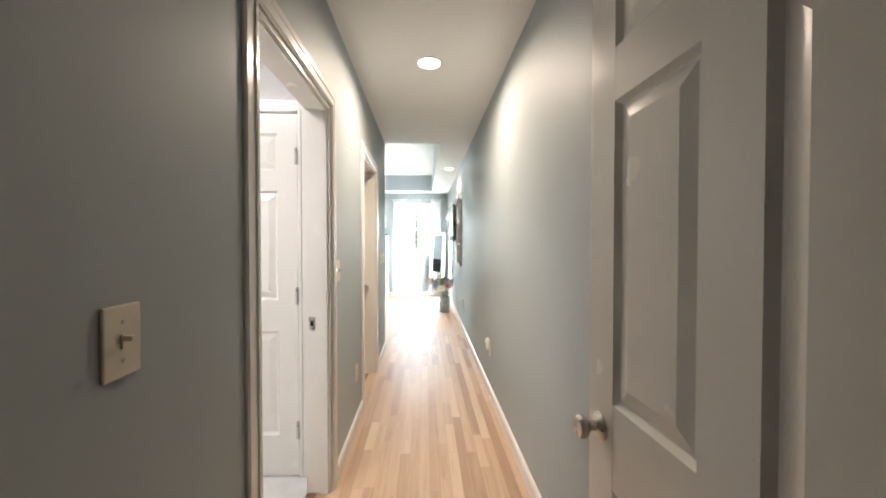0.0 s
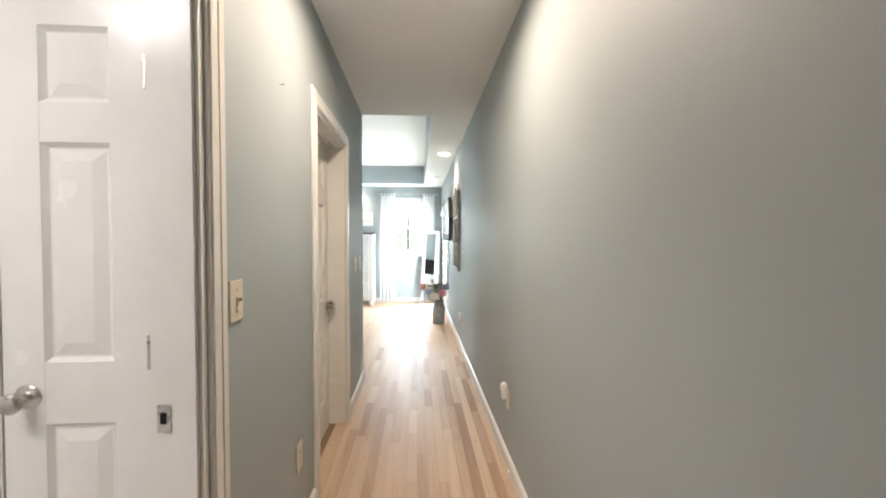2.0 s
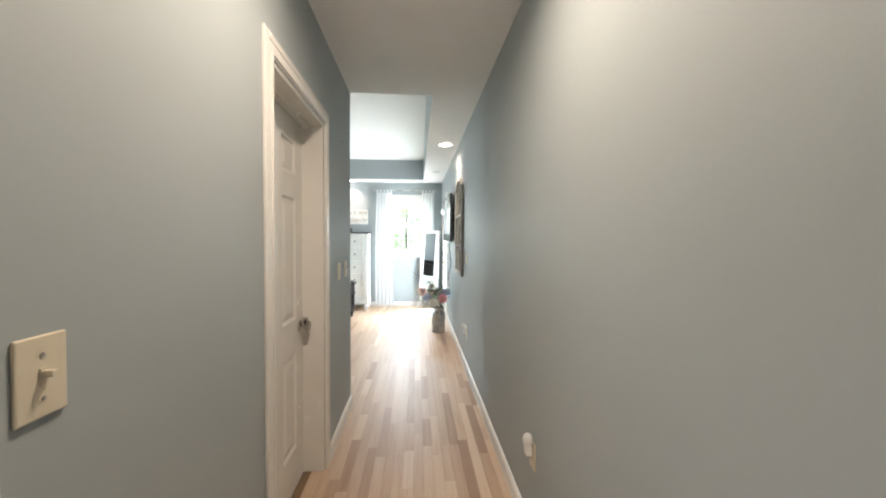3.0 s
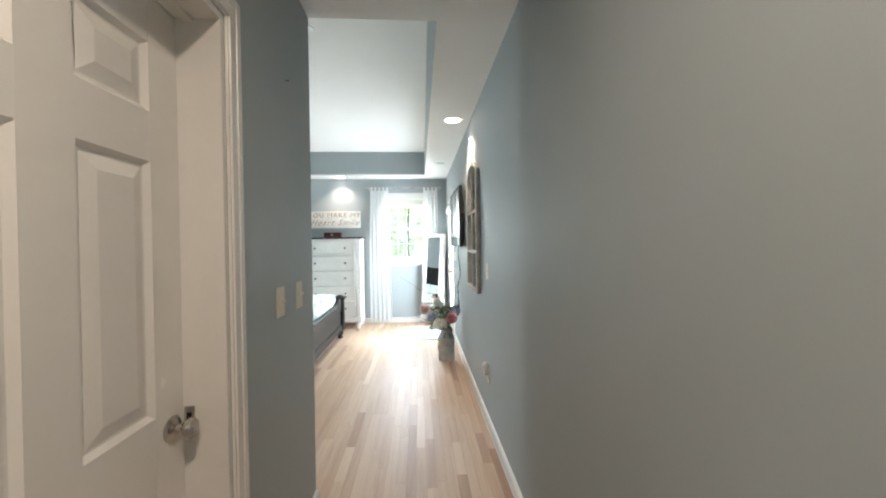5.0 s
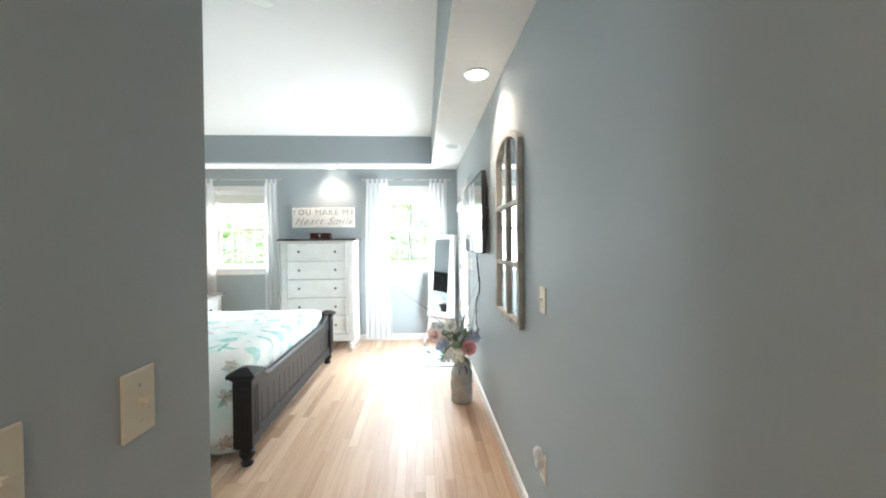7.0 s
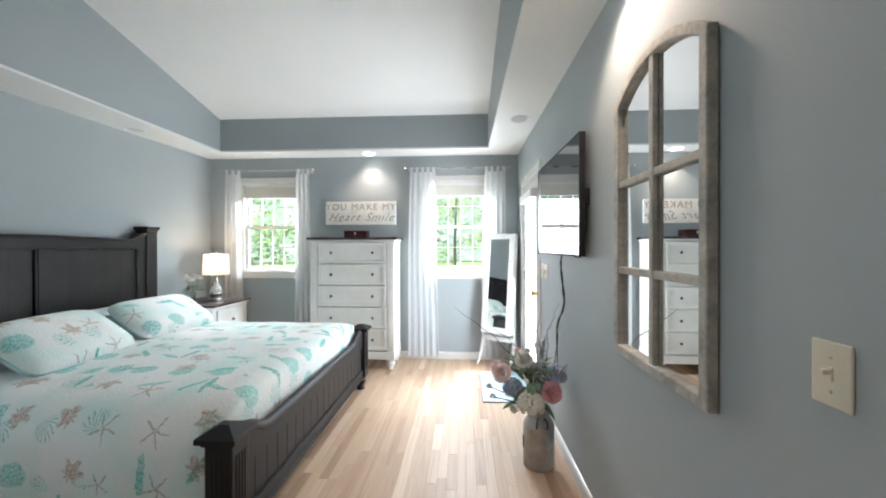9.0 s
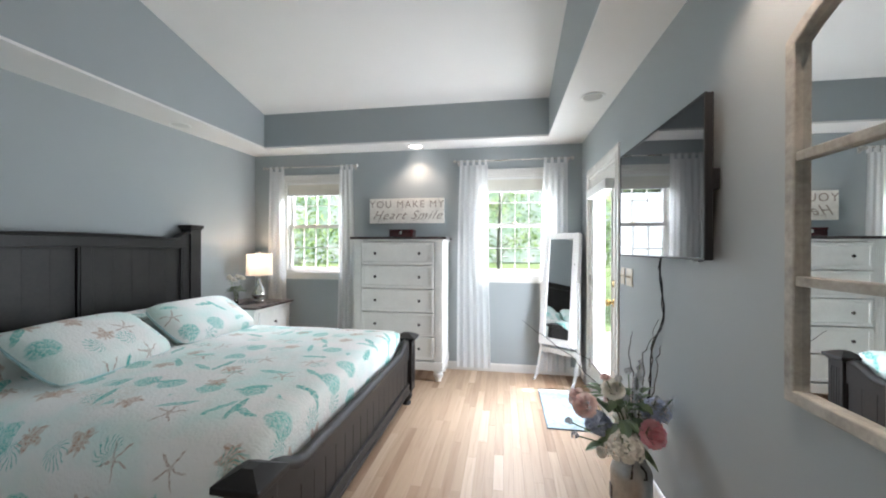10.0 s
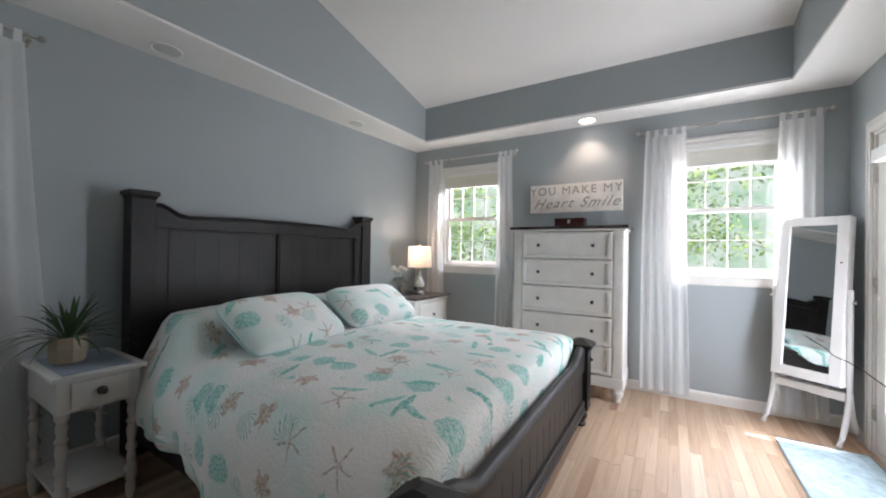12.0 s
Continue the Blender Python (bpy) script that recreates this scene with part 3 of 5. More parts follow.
door_leaf("door_1", pose(L - 0.117, D2[0] + 0.02, 0.008, 0, 0, 90), D2[1] - D2[0] - 0.04, DOOR_TOP - 0.03, 2, ((0.20, 0.70), (0.88, 1.51), (1.63, 1.80)), "closed white six-panel hallway door", D2[1] - D2[0] - 0.09, 0.828)
door_leaf("door_2", pose(0.532, 2.445, 0.008, 0, 0, -88.0), 0.80, DOOR_TOP - 0.03, 2, ROWS_DOOR, "white six-panel door standing open against the wall", 0.055, 0.83, (1,))
door_leaf("door_3", pose(-0.942, 3.561, 0.008), 0.382, 1.945, 1, ((0.22, 0.785), (0.95, 1.535), (1.64, 1.84)), "narrow closed white three-panel linen closet door", 0.062, 0.86,
          hinges=((0.381, 1.72), (0.381, 0.975), (0.381, 0.25)))
cl = thing("door_frame_3", pose(-0.945, 3.565, 0), "white moulded frame of the linen closet", "door frame", kind="structure")
part("casing", casing(bmesh.new(), 0.0, 0.387, 1.958, wide=0.07), TRIM, cl)
part("closet_back", boxes((0.0, 0.387, 0.06, 0.08, 0, 1.96)), TRIM, cl)
tb = thing("towel_bar", pose(-1.195, 3.565, 1.105), "satin nickel towel bar on the bathroom wall", "towel bar")
part("post", lathe([(0.026, 0), (0.027, 0.006), (0.014, 0.014), (0.011, 0.05), (0.016, 0.056), (0.016, 0.072), (0.006, 0.076)], 18), NICKEL, tb, smooth=True, m=pose(0, 0, 0, 90))
part("post", lathe([(0.026, 0), (0.027, 0.006), (0.014, 0.014), (0.011, 0.05), (0.016, 0.056), (0.016, 0.072), (0.006, 0.076)], 18), NICKEL, tb, smooth=True, m=pose(-0.6, 0, 0, 90))
part("bar", tube([(0, -0.064, 0), (-0.6, -0.064, 0)], 0.008, 10), NICKEL, tb, smooth=True)


# ---- switch and outlet plates ----
def plate(name, m, label, kind="toggle", width=0.072, mat=None):
    ob = thing(name, m, label, "light switch" if kind == "toggle" else "outlet", group="wall plates")
    mat = mat or IVORY
    part("cover_plate", box(bmesh.new(), -width / 2, width / 2, -0.006, 0, -0.057, 0.057, bevel=0.0028), mat, ob)
    if kind == "toggle":
        n = max(1, round(width / 0.06) - 0) if width > 0.1 else 1
        for k in range(n):
            x = (k - (n - 1) / 2) * 0.046
            bm = slab([(-0.005, -0.012), (0.005, -0.012), (0.005, 0.012), (-0.005, 0.012)], -0.009, -0.0055)
            box(bm, -0.004, 0.004, -0.022, -0.006, 0.000, 0.009, bevel=0.001)
            part("toggle", bm, mat, ob, m=pose(x, 0, 0))
            for z in (-0.03, 0.03):
                part("screw", lathe([(0.0035, 0), (0.003, 0.0016)], 10), NICKEL, ob, m=pose(x, -0.006, z, 90))
    else:
        for z in (-0.02, 0.02):
            bm = box(bmesh.new(), -0.017, 0.017, -0.0085, -0.0055, z - 0.014, z + 0.014, bevel=0.001)
            part("socket", bm, mat, ob)
            part("slots", boxes((-0.0075, -0.0055, -0.0092, -0.008, z - 0.003, z + 0.006), (0.0055, 0.0075, -0.0092, -0.008, z - 0.003, z + 0.006)), BLACK, ob)
        part("screw", lathe([(0.0035, 0), (0.003, 0.0016)], 10), NICKEL, ob, m=pose(0, -0.006, 0, 90))
    return ob


for y, z in ((2.145, 1.115), (3.575, 1.115), (5.525, 1.095), (5.745, 1.095)):
    plate("light_switch", pose(L, y, z, 0, 0, 90), "ivory toggle light switch plate on the wall")
plate("outlet", pose(L, 4.10, 0.37, 0, 0, 90), "ivory duplex outlet low on the wall", "outlet")
plate("light_switch", pose(R, 6.65, 1.115, 0, 0, -90), "ivory toggle light switch plate beside the arched mirror")
plate("light_switch", pose(R, 9.02, 1.15, 0, 0, -90), "ivory toggle light switch plate beside the glass door")
plate("light_switch", pose(R, 8.89, 1.15, 0, 0, -90), "ivory double toggle switch plate beside the glass door", width=0.118)
for y, z in ((4.56, 0.39), (6.66, 0.38)):
    plate("outlet", pose(R, y, z, 0, 0, -90), "ivory duplex outlet low on the wall", "outlet")
    nl = thing("night_light", pose(R - 0.009, y, z + 0.024, 0, 0, -90), "small white plug-in night light in an outlet", "night light")
    part("plug_body", box(bmesh.new(), -0.02, 0.02, -0.028, 0, -0.022, 0.022, bevel=0.006), WHITE_PLASTIC, nl)
    part("lens", lathe([(0.017, 0.0), (0.021, 0.012), (0.021, 0.032), (0.013, 0.045), (0.004, 0.049)], 16), WHITE_PLASTIC, nl, smooth=True, m=pose(0, -0.017, 0.020))
for y, z in ((3.93, 1.86), (5.62, 1.98)):
    tack = lathe([(0.0012, 0), (0.0012, 0.012), (0.004, 0.013), (0.003, 0.015)], 8)
    single("wall_nail", tack, DARK_METAL, "small dark picture nail in the painted wall", "nail", m=pose(L, y, z, 0, 90))


# ---- ceiling fixtures ----
def ceiling_light(x, y, lit, name="ceiling_light", label="", mat=None, r=0.085):
    ob = thing(name, pose(x, y, CEIL), label, "ceiling light" if name == "ceiling_light" else "speaker", group="recessed lights")
    ring = bmesh.new()
    prof = [(r, -0.0005), (r, -0.006), (r * 0.93, -0.009), (r * 0.80, -0.004), (r * 0.80, -0.0005)]
    rings = [[ring.verts.new((q * math.cos(math.tau * k / 32), q * math.sin(math.tau * k / 32), z)) for k in range(32)] for q, z in prof]
    for a, b in zip(rings, rings[1:]):
        for k in range(32):
            ring.faces.new((a[k], a[(k + 1) % 32], b[(k + 1) % 32], b[k]))
    part("trim_ring", ring, WHITE_PLASTIC, ob, smooth=True)
    part("diffuser", lathe([(r * 0.79, -0.0042), (r * 0.6, -0.0055), (0.01, -0.006)], 32), mat or (LAMP_ON if lit else LAMP_OFF), ob, smooth=True)
    return ob


ceiling_light(0.15, 3.98, True, label="lit round recessed ceiling light with white trim")
ceiling_light(0.50, 7.43, True, label="lit round recessed ceiling light with white trim")
ceiling_light(-1.09, 10.24, True, label="lit round recessed ceiling light over the dresser")
for x, y in ((-3.09, 7.69), (-3.03, 9.24)):
    ceiling_light(x, y, False, label="unlit round recessed ceiling light with white trim")
ceiling_light(0.49, 9.17, False, "ceiling_speaker", "round grey-white ceiling speaker grille", SPEAKER)
# unseen fixture, added to go with the bathroom's extra lamp
ceiling_light(-1.15, 2.5, True, label="lit round ceiling light added out of view to light the bathroom", r=0.12)


def ceiling_fan(x, y, z):
    top = TZ + PITCH * (TF - y)
    ob = thing("ceiling_fan", pose(x, y, z), "white five-blade ceiling fan on a downrod, at rest", "ceiling fan")
    part("downrod", lathe([(0.012, 0.1), (0.012, top - z - 0.04)], 12), WHITE_PLASTIC, ob)
    part("canopy", lathe([(0.03, top - z - 0.11), (0.065, top - z - 0.04), (0.07, top - z + 0.02)], 24), WHITE_PLASTIC, ob, smooth=True)
    part("motor", lathe([(0.06, -0.07), (0.10, -0.05), (0.115, 0.0), (0.11, 0.06), (0.05, 0.11), (0.02, 0.13)], 28), WHITE_PLASTIC, ob, smooth=True)
    for k in range(5):
        a = 55.5 + 72 * k
        part("blade_iron", box(bmesh.new(), 0.09, 0.20, -0.02, 0.02, -0.012, -0.004, bevel=0.002), WHITE_PLASTIC, ob, m=pose(0, 0, 0, 0, 0, a))
        out = [(0.17, -0.045), (0.60, -0.068), (0.635, -0.05), (0.645, 0.0), (0.635, 0.05), (0.60, 0.068), (0.17, 0.045)]
        bm = bmesh.new()
        lo = [bm.verts.new((px, py, -0.003 + 0.2 * py)) for px, py in out]
        hi = [bm.verts.new((px, py, 0.003 + 0.2 * py)) for px, py in out]
        bm.faces.new(lo[::-1])
        bm.faces.new(hi)
        for i in range(len(out)):
            j = (i + 1) % len(out)
            bm.faces.new((lo[i], lo[j], hi[j], hi[i]))
        part("blade", bm, WHITE_PLASTIC, ob, m=pose(0, 0, 0.004, 0, 0, a))


ceiling_fan(-1.2, 7.05, 2.92)


# ---- windows ----
def window(name, m, width, label):
    """Local x 0..width, -y into the room, wall from y = 0 to 0.12."""
    ob = thing(name, m, label, "window", kind="structure")
    z0, z1 = WZ
    part("casing", casing(bmesh.new(), 0, width, z1, wide=0.07, bottom=z0), TRIM, ob)
    part("window_frame", boxes((0, 0.02, 0.001, 0.12, z0, z1), (width - 0.02, width, 0.001, 0.12, z0, z1), (0.02, width - 0.02, 0.001, 0.12, z1 - 0.02, z1), (0.02, width - 0.02, 0.001, 0.12, z0, z0 + 0.02)), TRIM, ob)
    part("window_sill", box(bmesh.new(), -0.09, width + 0.09, -0.028, 0.0, z0 - 0.022, z0, bevel=0.004), TRIM, ob)
    part("apron", box(bmesh.new(), -0.07, width + 0.07, -0.014, 0, z0 - 0.085, z0 - 0.022, bevel=0.003), TRIM, ob)
    mid = (z0 + z1) / 2
    for sash, (a, b, y) in {"lower_sash": (z0 + 0.02, mid + 0.018, 0.048), "upper_sash": (mid - 0.018, z1 - 0.02, 0.084)}.items():
        s = 0.036
        bm = boxes((0.02, 0.02 + s, y, y + 0.035, a, b), (width - 0.02 - s, width - 0.02, y, y + 0.035, a, b), (0.02 + s, width - 0.02 - s, y, y + 0.035, a, a + s), (0.02 + s, width - 0.02 - s, y, y + 0.035, b - s, b))
        sob = part(sash, bm, TRIM, ob)
        x0, x1, za, zb = 0.02 + s, width - 0.02 - s, a + s, b - s
        for k in (1, 2, 3):
            x = x0 + (x1 - x0) * k / 4
            part("muntin", boxes((x - 0.0045, x + 0.0045, y + 0.008, y + 0.028, za, zb)), TRIM, sob)
        part("muntin", boxes((x0, x1, y + 0.0085, y + 0.0275, (za + zb) / 2 - 0.0045, (za + zb) / 2 + 0.0045)), TRIM, sob)
        g = part("pane", boxes((x0, x1, y + 0.016, y + 0.020, za, zb)), PANE, sob)
        g.visible_shadow = False
    part("sash_lock", box(bmesh.new(), width / 2 - 0.025, width / 2 + 0.025, 0.055, 0.075, mid + 0.018, mid + 0.03, bevel=0.003), BRASS, ob, "brass sash lock")
    bm = bmesh.new()
    n = 11
    for k in range(n):
        zt = z1 - 0.045 - k * 0.0105
        box(bm, 0.024, width - 0.024, 0.018, 0.038, zt - 0.0102, zt, bevel=0.002)
    part("shade", bm, SHADE, ob, "cream cellular shade drawn up")
    part("shade_rail", boxes((0.024, width - 0.024, 0.014, 0.043, z1 - 0.045, z1 - 0.02), (0.024, width - 0.024, 0.014, 0.042, z1 - 0.175, z1 - 0.1605)), WHITE_PLASTIC, ob)
    return ob


window("window_1", pose(W1[0], FAR, 0), W1[1] - W1[0], "white double-hung window with grid and cream shade")
window("window_2", pose(W2[0], FAR, 0), W2[1] - W2[0], "white double-hung window with grid and cream shade")
window("window_3", pose(west(W3[0]), W3[0], 0, 0, 0, 87.6), W3[1] - W3[0], "white double-hung window beside the headboard wall")


def drape(x0, x1, z0, z1, folds, depth, seed, flare=0.07):
    rnd = random.Random(seed)
    ph = [rnd.uniform(0, 6.28) for _ in range(4)]
    bm = bmesh.new()
    nx, nz = folds * 10, 26
    grid = []
    for j in range(nz + 1):
        v = j / nz
        row = []
        for i in range(nx + 1):
            u = i / nx
            amp = depth * (0.45 + 0.55 * (1 - v))
            wob = math.sin(math.tau * folds * u + ph[0] + 0.5 * math.sin(3 * v + ph[1])) + 0.2 * math.sin(math.tau * folds * 2.3 * u + ph[2] + v)
            x = x0 + (x1 - x0) * u + flare * (1 - v) * (u - 0.5) + 0.006 * math.sin(5 * v + ph[3])
            row.append(bm.verts.new((x, amp * wob, z0 + (z1 - z0) * v)))
        grid.append(row)
    for a, b in zip(grid, grid[1:]):
        for i in range(nx):
            bm.faces.new((a[i], a[i + 1], b[i + 1], b[i]))
    return bm


def curtain_set(m, panels, rod, tag, flare=0.07):
    """Tab-top sheers on a thin rod; local -y into the room."""
    zr = 2.275
    rd = thing("curtain_rod", m, "thin brushed metal curtain rod " + tag, "curtain rod", group="curtain rods")
    part("rod", tube([(rod[0], -0.075, zr), (rod[1], -0.075, zr)], 0.007, 10), NICKEL, rd, smooth=True)
    for x in rod:
        part("finial", lathe([(0.007, -0.012), (0.016, -0.006), (0.018, 0.004), (0.010, 0.014), (0.003, 0.018)], 14), NICKEL, rd, smooth=True, m=pose(x, -0.075, zr, 0, 90))
    for x in (rod[0] + 0.04, rod[1] - 0.04):
        part("bracket", boxes((x - 0.008, x + 0.008, -0.08, 0, zr - 0.018, zr - 0.008), (x - 0.012, x + 0.012, -0.006, 0, zr - 0.035, zr + 0.02)), NICKEL, rd)
    for k, (x0, x1, folds) in enumerate(panels):
        cu = thing("curtain", m, "white sheer tab-top curtain hanging " + tag, "curtain", group="sheer curtains")
        part("cloth", drape(x0, x1, 0.05, zr - 0.045, max(3, folds - 1), 0.011, k + folds, flare), SHEER, cu, smooth=True, m=pose(0, -0.075, 0))
        tabs = max(2, round((x1 - x0) / 0.055))
        for t in range(tabs):
            x = x0 + 0.02 + (x1 - x0 - 0.04) * t / max(1, tabs - 1)
            bm = bmesh.new()
            for s in (-0.0105, 0.0085):
                box(bm, x - 0.014, x + 0.014, -0.075 + s, -0.075 + s + 0.002, zr - 0.055, zr + 0.009)
            box(bm, x - 0.014, x + 0.014, -0.0855, -0.0645, zr + 0.009, zr + 0.011)
            part("tab", bm, SHEER, cu)


curtain_set(pose(0, FAR, 0), ((-2.89, -2.70, 4), (-2.00, -1.84, 4)), (-2.96, -1.80), "at the window by the nightstand")
curtain_set(pose(0, FAR, 0), ((-0.62, -0.32, 6), (0.26, 0.50, 5)), (-0.68, 0.55), "at the window beside the tall dresser")
curtain_set(pose(west(0.0), 0, 0, 0, 0, 87.6), ((6.02, 6.2, 4), (6.84, 7.13, 5)), (6.04, 7.19), "at the window beside the bed", flare=0.3)


# ---- glass door to the outside ----
def glass_door():
    ob = thing("door_4", pose(R, D3[1], 0, 0, 0, -90), "white full-light glass door with roller shade and brass knob", "door", kind="structure")
    w = D3[1] - D3[0]
    part("casing", casing(bmesh.new(), 0, w, 2.0, wide=0.085), TRIM, ob)
    part("jamb", boxes((0, 0.018, 0.001, 0.14, 0, 2.0), (w - 0.018, w, 0.001, 0.14, 0, 2.0), (0.018, w - 0.018, 0.001, 0.14, 1.982, 2.0), (0.018, w - 0.018, 0.001, 0.14, 0.0, 0.02)), TRIM, ob)
    a, b, s = 0.022, w - 0.022, 0.115
    part("door_frame", boxes((a, a + s, 0.012, 0.055, 0.025, 1.978), (b - s, b, 0.012, 0.055, 0.025, 1.978), (a + s, b - s, 0.012, 0.055, 0.025, 0.27), (a + s, b - s, 0.012, 0.055, 1.85, 1.978), bevel=0.002), TRIM, ob)
    part("glazing_bead", boxes((a + s, a + s + 0.018, 0.006, 0.06, 0.27, 1.85), (b - s - 0.018, b - s, 0.006, 0.06, 0.27, 1.85), (a + s + 0.018, b - s - 0.018, 0.006, 0.06, 0.27, 0.288), (a + s + 0.018, b - s - 0.018, 0.006, 0.06, 1.832, 1.85)), TRIM, ob)
    g = part("pane", boxes((a + s + 0.018, b - s - 0.018, 0.03, 0.036, 0.288, 1.832)), PANE, ob)
    g.visible_shadow = False
    part("shade_cassette", box(bmesh.new(), a + s - 0.03, b - s + 0.03, -0.05, 0.011, 1.79, 1.87, bevel=0.008), WHITE_PLASTIC, ob, "white roller shade cassette")
    part("knob", knob_mesh(0.065), BRASS, ob, "polished brass knob", smooth=True, m=pose(b - 0.06, 0.012, 0.93, 90))
    part("deadbolt", lathe([(0.026, 0), (0.026, 0.008), (0.02, 0.014), (0.005, 0.016)], 18), BRASS, ob, "brass deadbolt", smooth=True, m=pose(b - 0.06, 0.012, 1.07, 90))
    for z in (0.25, 1.04, 1.73):
        part("hinge", boxes((0.004, 0.03, -0.004, 0.012, z - 0.05, z + 0.05)), NICKEL, ob, "nickel hinge")


glass_door()


def wpart(name, bm, mat, parent, label="", smooth=False):
    """A part given in world metres under an unmoved or moved thing."""
    return part(name, bm, mat, parent, label, smooth, parent.matrix_basis.inverted())


# ---- bed ----
def bed():
    ob = thing("bed", pose(-2.0, 8.44, 0), "charcoal-stained wooden panel bed with posts", "bed")
    hx0, hx1 = -3.12, -3.04
    p0, p1 = 7.57, 9.415
    for y in (p0, p1):
        post = part("headboard_post", box(bmesh.new(), -0.055, 0.055, -0.06, 0.06, 0.02, 1.50, bevel=0.004), DARK_WOOD, ob, m=pose(-3.08 + 2.0, y - 8.44, 0))
        part("post_cap", boxes((-0.062, 0.062, -0.066, 0.066, 1.50, 1.515), (-0.072, 0.072, -0.075, 0.075, 1.515, 1.545), bevel=0.006), DARK_WOOD, post)
    a, b = p0 + 0.06, p1 - 0.06
    top = [(a, 1.475), (a + 0.03, 1.478), (a + 0.07, 1.46), (a + 0.12, 1.425), (a + 0.18, 1.412)]
    top += [(a + 0.18 + (b - a - 0.36) * k / 8, 1.412 + 0.018 * math.sin(math.pi * k / 8)) for k in range(1, 8)]
    top += [(b - 0.18, 1.412), (b - 0.12, 1.425), (b - 0.07, 1.46), (b - 0.03, 1.478), (b, 1.475)]
    to_x = pose(0, 0, 0, 0, 0, 90)

    def plate_x(outline, x0, x1):
        bm = slab(outline, -x1, -x0)            # outline runs along y after the turn
        bmesh.ops.transform(bm, matrix=to_x, verts=bm.verts)
        return bm

    mid = (a + b) / 2
    wpart("headboard_rail", plate_x([(y, z) for y, z in top] + [(b, 1.34), (a, 1.34)], hx0 + 0.01, hx1), DARK_WOOD, ob)
    wpart("headboard_moulding", tube([(hx1 + 0.004, y, z - 0.006) for y, z in top], 0.012, 8), DARK_WOOD, ob, smooth=True)
    for ya, yb in ((a, a + 0.07), (mid - 0.035, mid + 0.035), (b - 0.07, b)):
        wpart("headboard_stile", boxes((hx0 + 0.01, hx1, ya, yb, 0.3, 1.34), bevel=0.003), DARK_WOOD, ob)
    for y0, y1 in ((a + 0.07, mid - 0.035), (mid + 0.035, b - 0.07)):
        fr = bmesh.new()
        for s in ((y0, y0 + 0.016, 0.3, 1.34), (y1 - 0.016, y1, 0.3, 1.34), (y0 + 0.016, y1 - 0.016, 1.324, 1.34)):
            box(fr, hx1 - 0.02, hx1 - 0.004, s[0], s[1], s[2], s[3], bevel=0.004)
        wpart("panel_bead", fr, DARK_WOOD, ob)
        n = 5
        for k in range(n):
            ya, yb = y0 + 0.016 + (y1 - y0 - 0.032) * k / n, y0 + 0.016 + (y1 - y0 - 0.032) * (k + 1) / n
            wpart("board", box(bmesh.new(), hx0 + 0.02, hx1 - 0.022, ya + 0.0002, yb - 0.0002, 0.3, 1.324, bevel=0.0006), DARK_WOOD, ob)
    # footboard
    fx0, fx1 = -0.985, -0.925
    q0, q1 = 7.44, 9.41
    for y in (q0, q1):
        post = part("foot_post", box(bmesh.new(), -0.058, 0.058, -0.058, 0.058, 0.125, 0.545, bevel=0.005), DARK_WOOD, ob, m=pose(-0.96 + 2.0, y - 8.44, 0))
        for k in (-0.03, -0.01, 0.01, 0.03):
            part("flute", box(bmesh.new(), k - 0.005, k + 0.005, -0.061, 0.061, 0.20, 0.50, bevel=0.002), DARK_WOOD, post)
            part("flute", box(bmesh.new(), -0.061, 0.061, k - 0.005, k + 0.005, 0.2005, 0.4995, bevel=0.002), DARK_WOOD, post)
        cap = boxes((-0.068, 0.068, -0.068, 0.068, 0.545, 0.56), (-0.085, 0.085, -0.085, 0.085, 0.56, 0.585), bevel=0.005)
        cap2 = bmesh.ops.create_cone(cap, cap_ends=True, segments=4, radius1=0.112, radius2=0.03, depth=0.03, matrix=pose(0, 0, 0.6, 0, 0, 45))
        part("post_cap", cap, DARK_WOOD, post)
        part("foot", lathe([(0.030, 0), (0.036, 0.008), (0.038, 0.02), (0.028, 0.035), (0.036, 0.05), (0.047, 0.07), (0.047, 0.09), (0.032, 0.105), (0.05, 0.114), (0.052, 0.125)], 20), DARK_WOOD, post, smooth=True)
    a, b = q0 + 0.058, q1 - 0.058
    top = [(a, 0.545), (a + 0.05, 0.543), (a + 0.10, 0.525), (a + 0.16, 0.49), (a + 0.23, 0.472)]
    top += [(a + 0.23 + (b - a - 0.46) * k / 6, 0.472) for k in range(1, 6)]
    top += [(b - 0.23, 0.472), (b - 0.16, 0.49), (b - 0.10, 0.525), (b - 0.05, 0.543), (b, 0.545)]
    wpart("footboard_rail", plate_x(top + [(b, 0.40), (a, 0.40)], fx0, fx1), DARK_WOOD, ob)
    wpart("footboard_moulding", tube([(fx1 - 0.026, y, z + 0.002) for y, z in top], 0.030, 10), DARK_WOOD, ob, smooth=True)
    n = 18
    for k in range(n):
        ya, yb = a + (b - a) * k / n, a + (b - a) * (k + 1) / n
        wpart("board", box(bmesh.new(), fx0 + 0.014, fx1 - 0.012, ya + 0.0006, yb - 0.0006, 0.20, 0.401, bevel=0.003), DARK_WOOD, ob)
    wpart("bottom_rail", boxes((fx0, fx1 + 0.004, a, b, 0.13, 0.20), (fx0, fx1 + 0.012, a, b, 0.125, 0.145), bevel=0.004), DARK_WOOD, ob)
    for ya in (7.50, 9.34):
        wpart("side_rail", boxes((-3.02, -1.02, ya, ya + 0.03, 0.16, 0.34), bevel=0.004), DARK_WOOD, ob)
    wpart("slat_base", boxes((-3.02, -1.02, 7.535, 9.335, 0.26, 0.30)), DARK_WOOD, ob)
    return ob


bed()
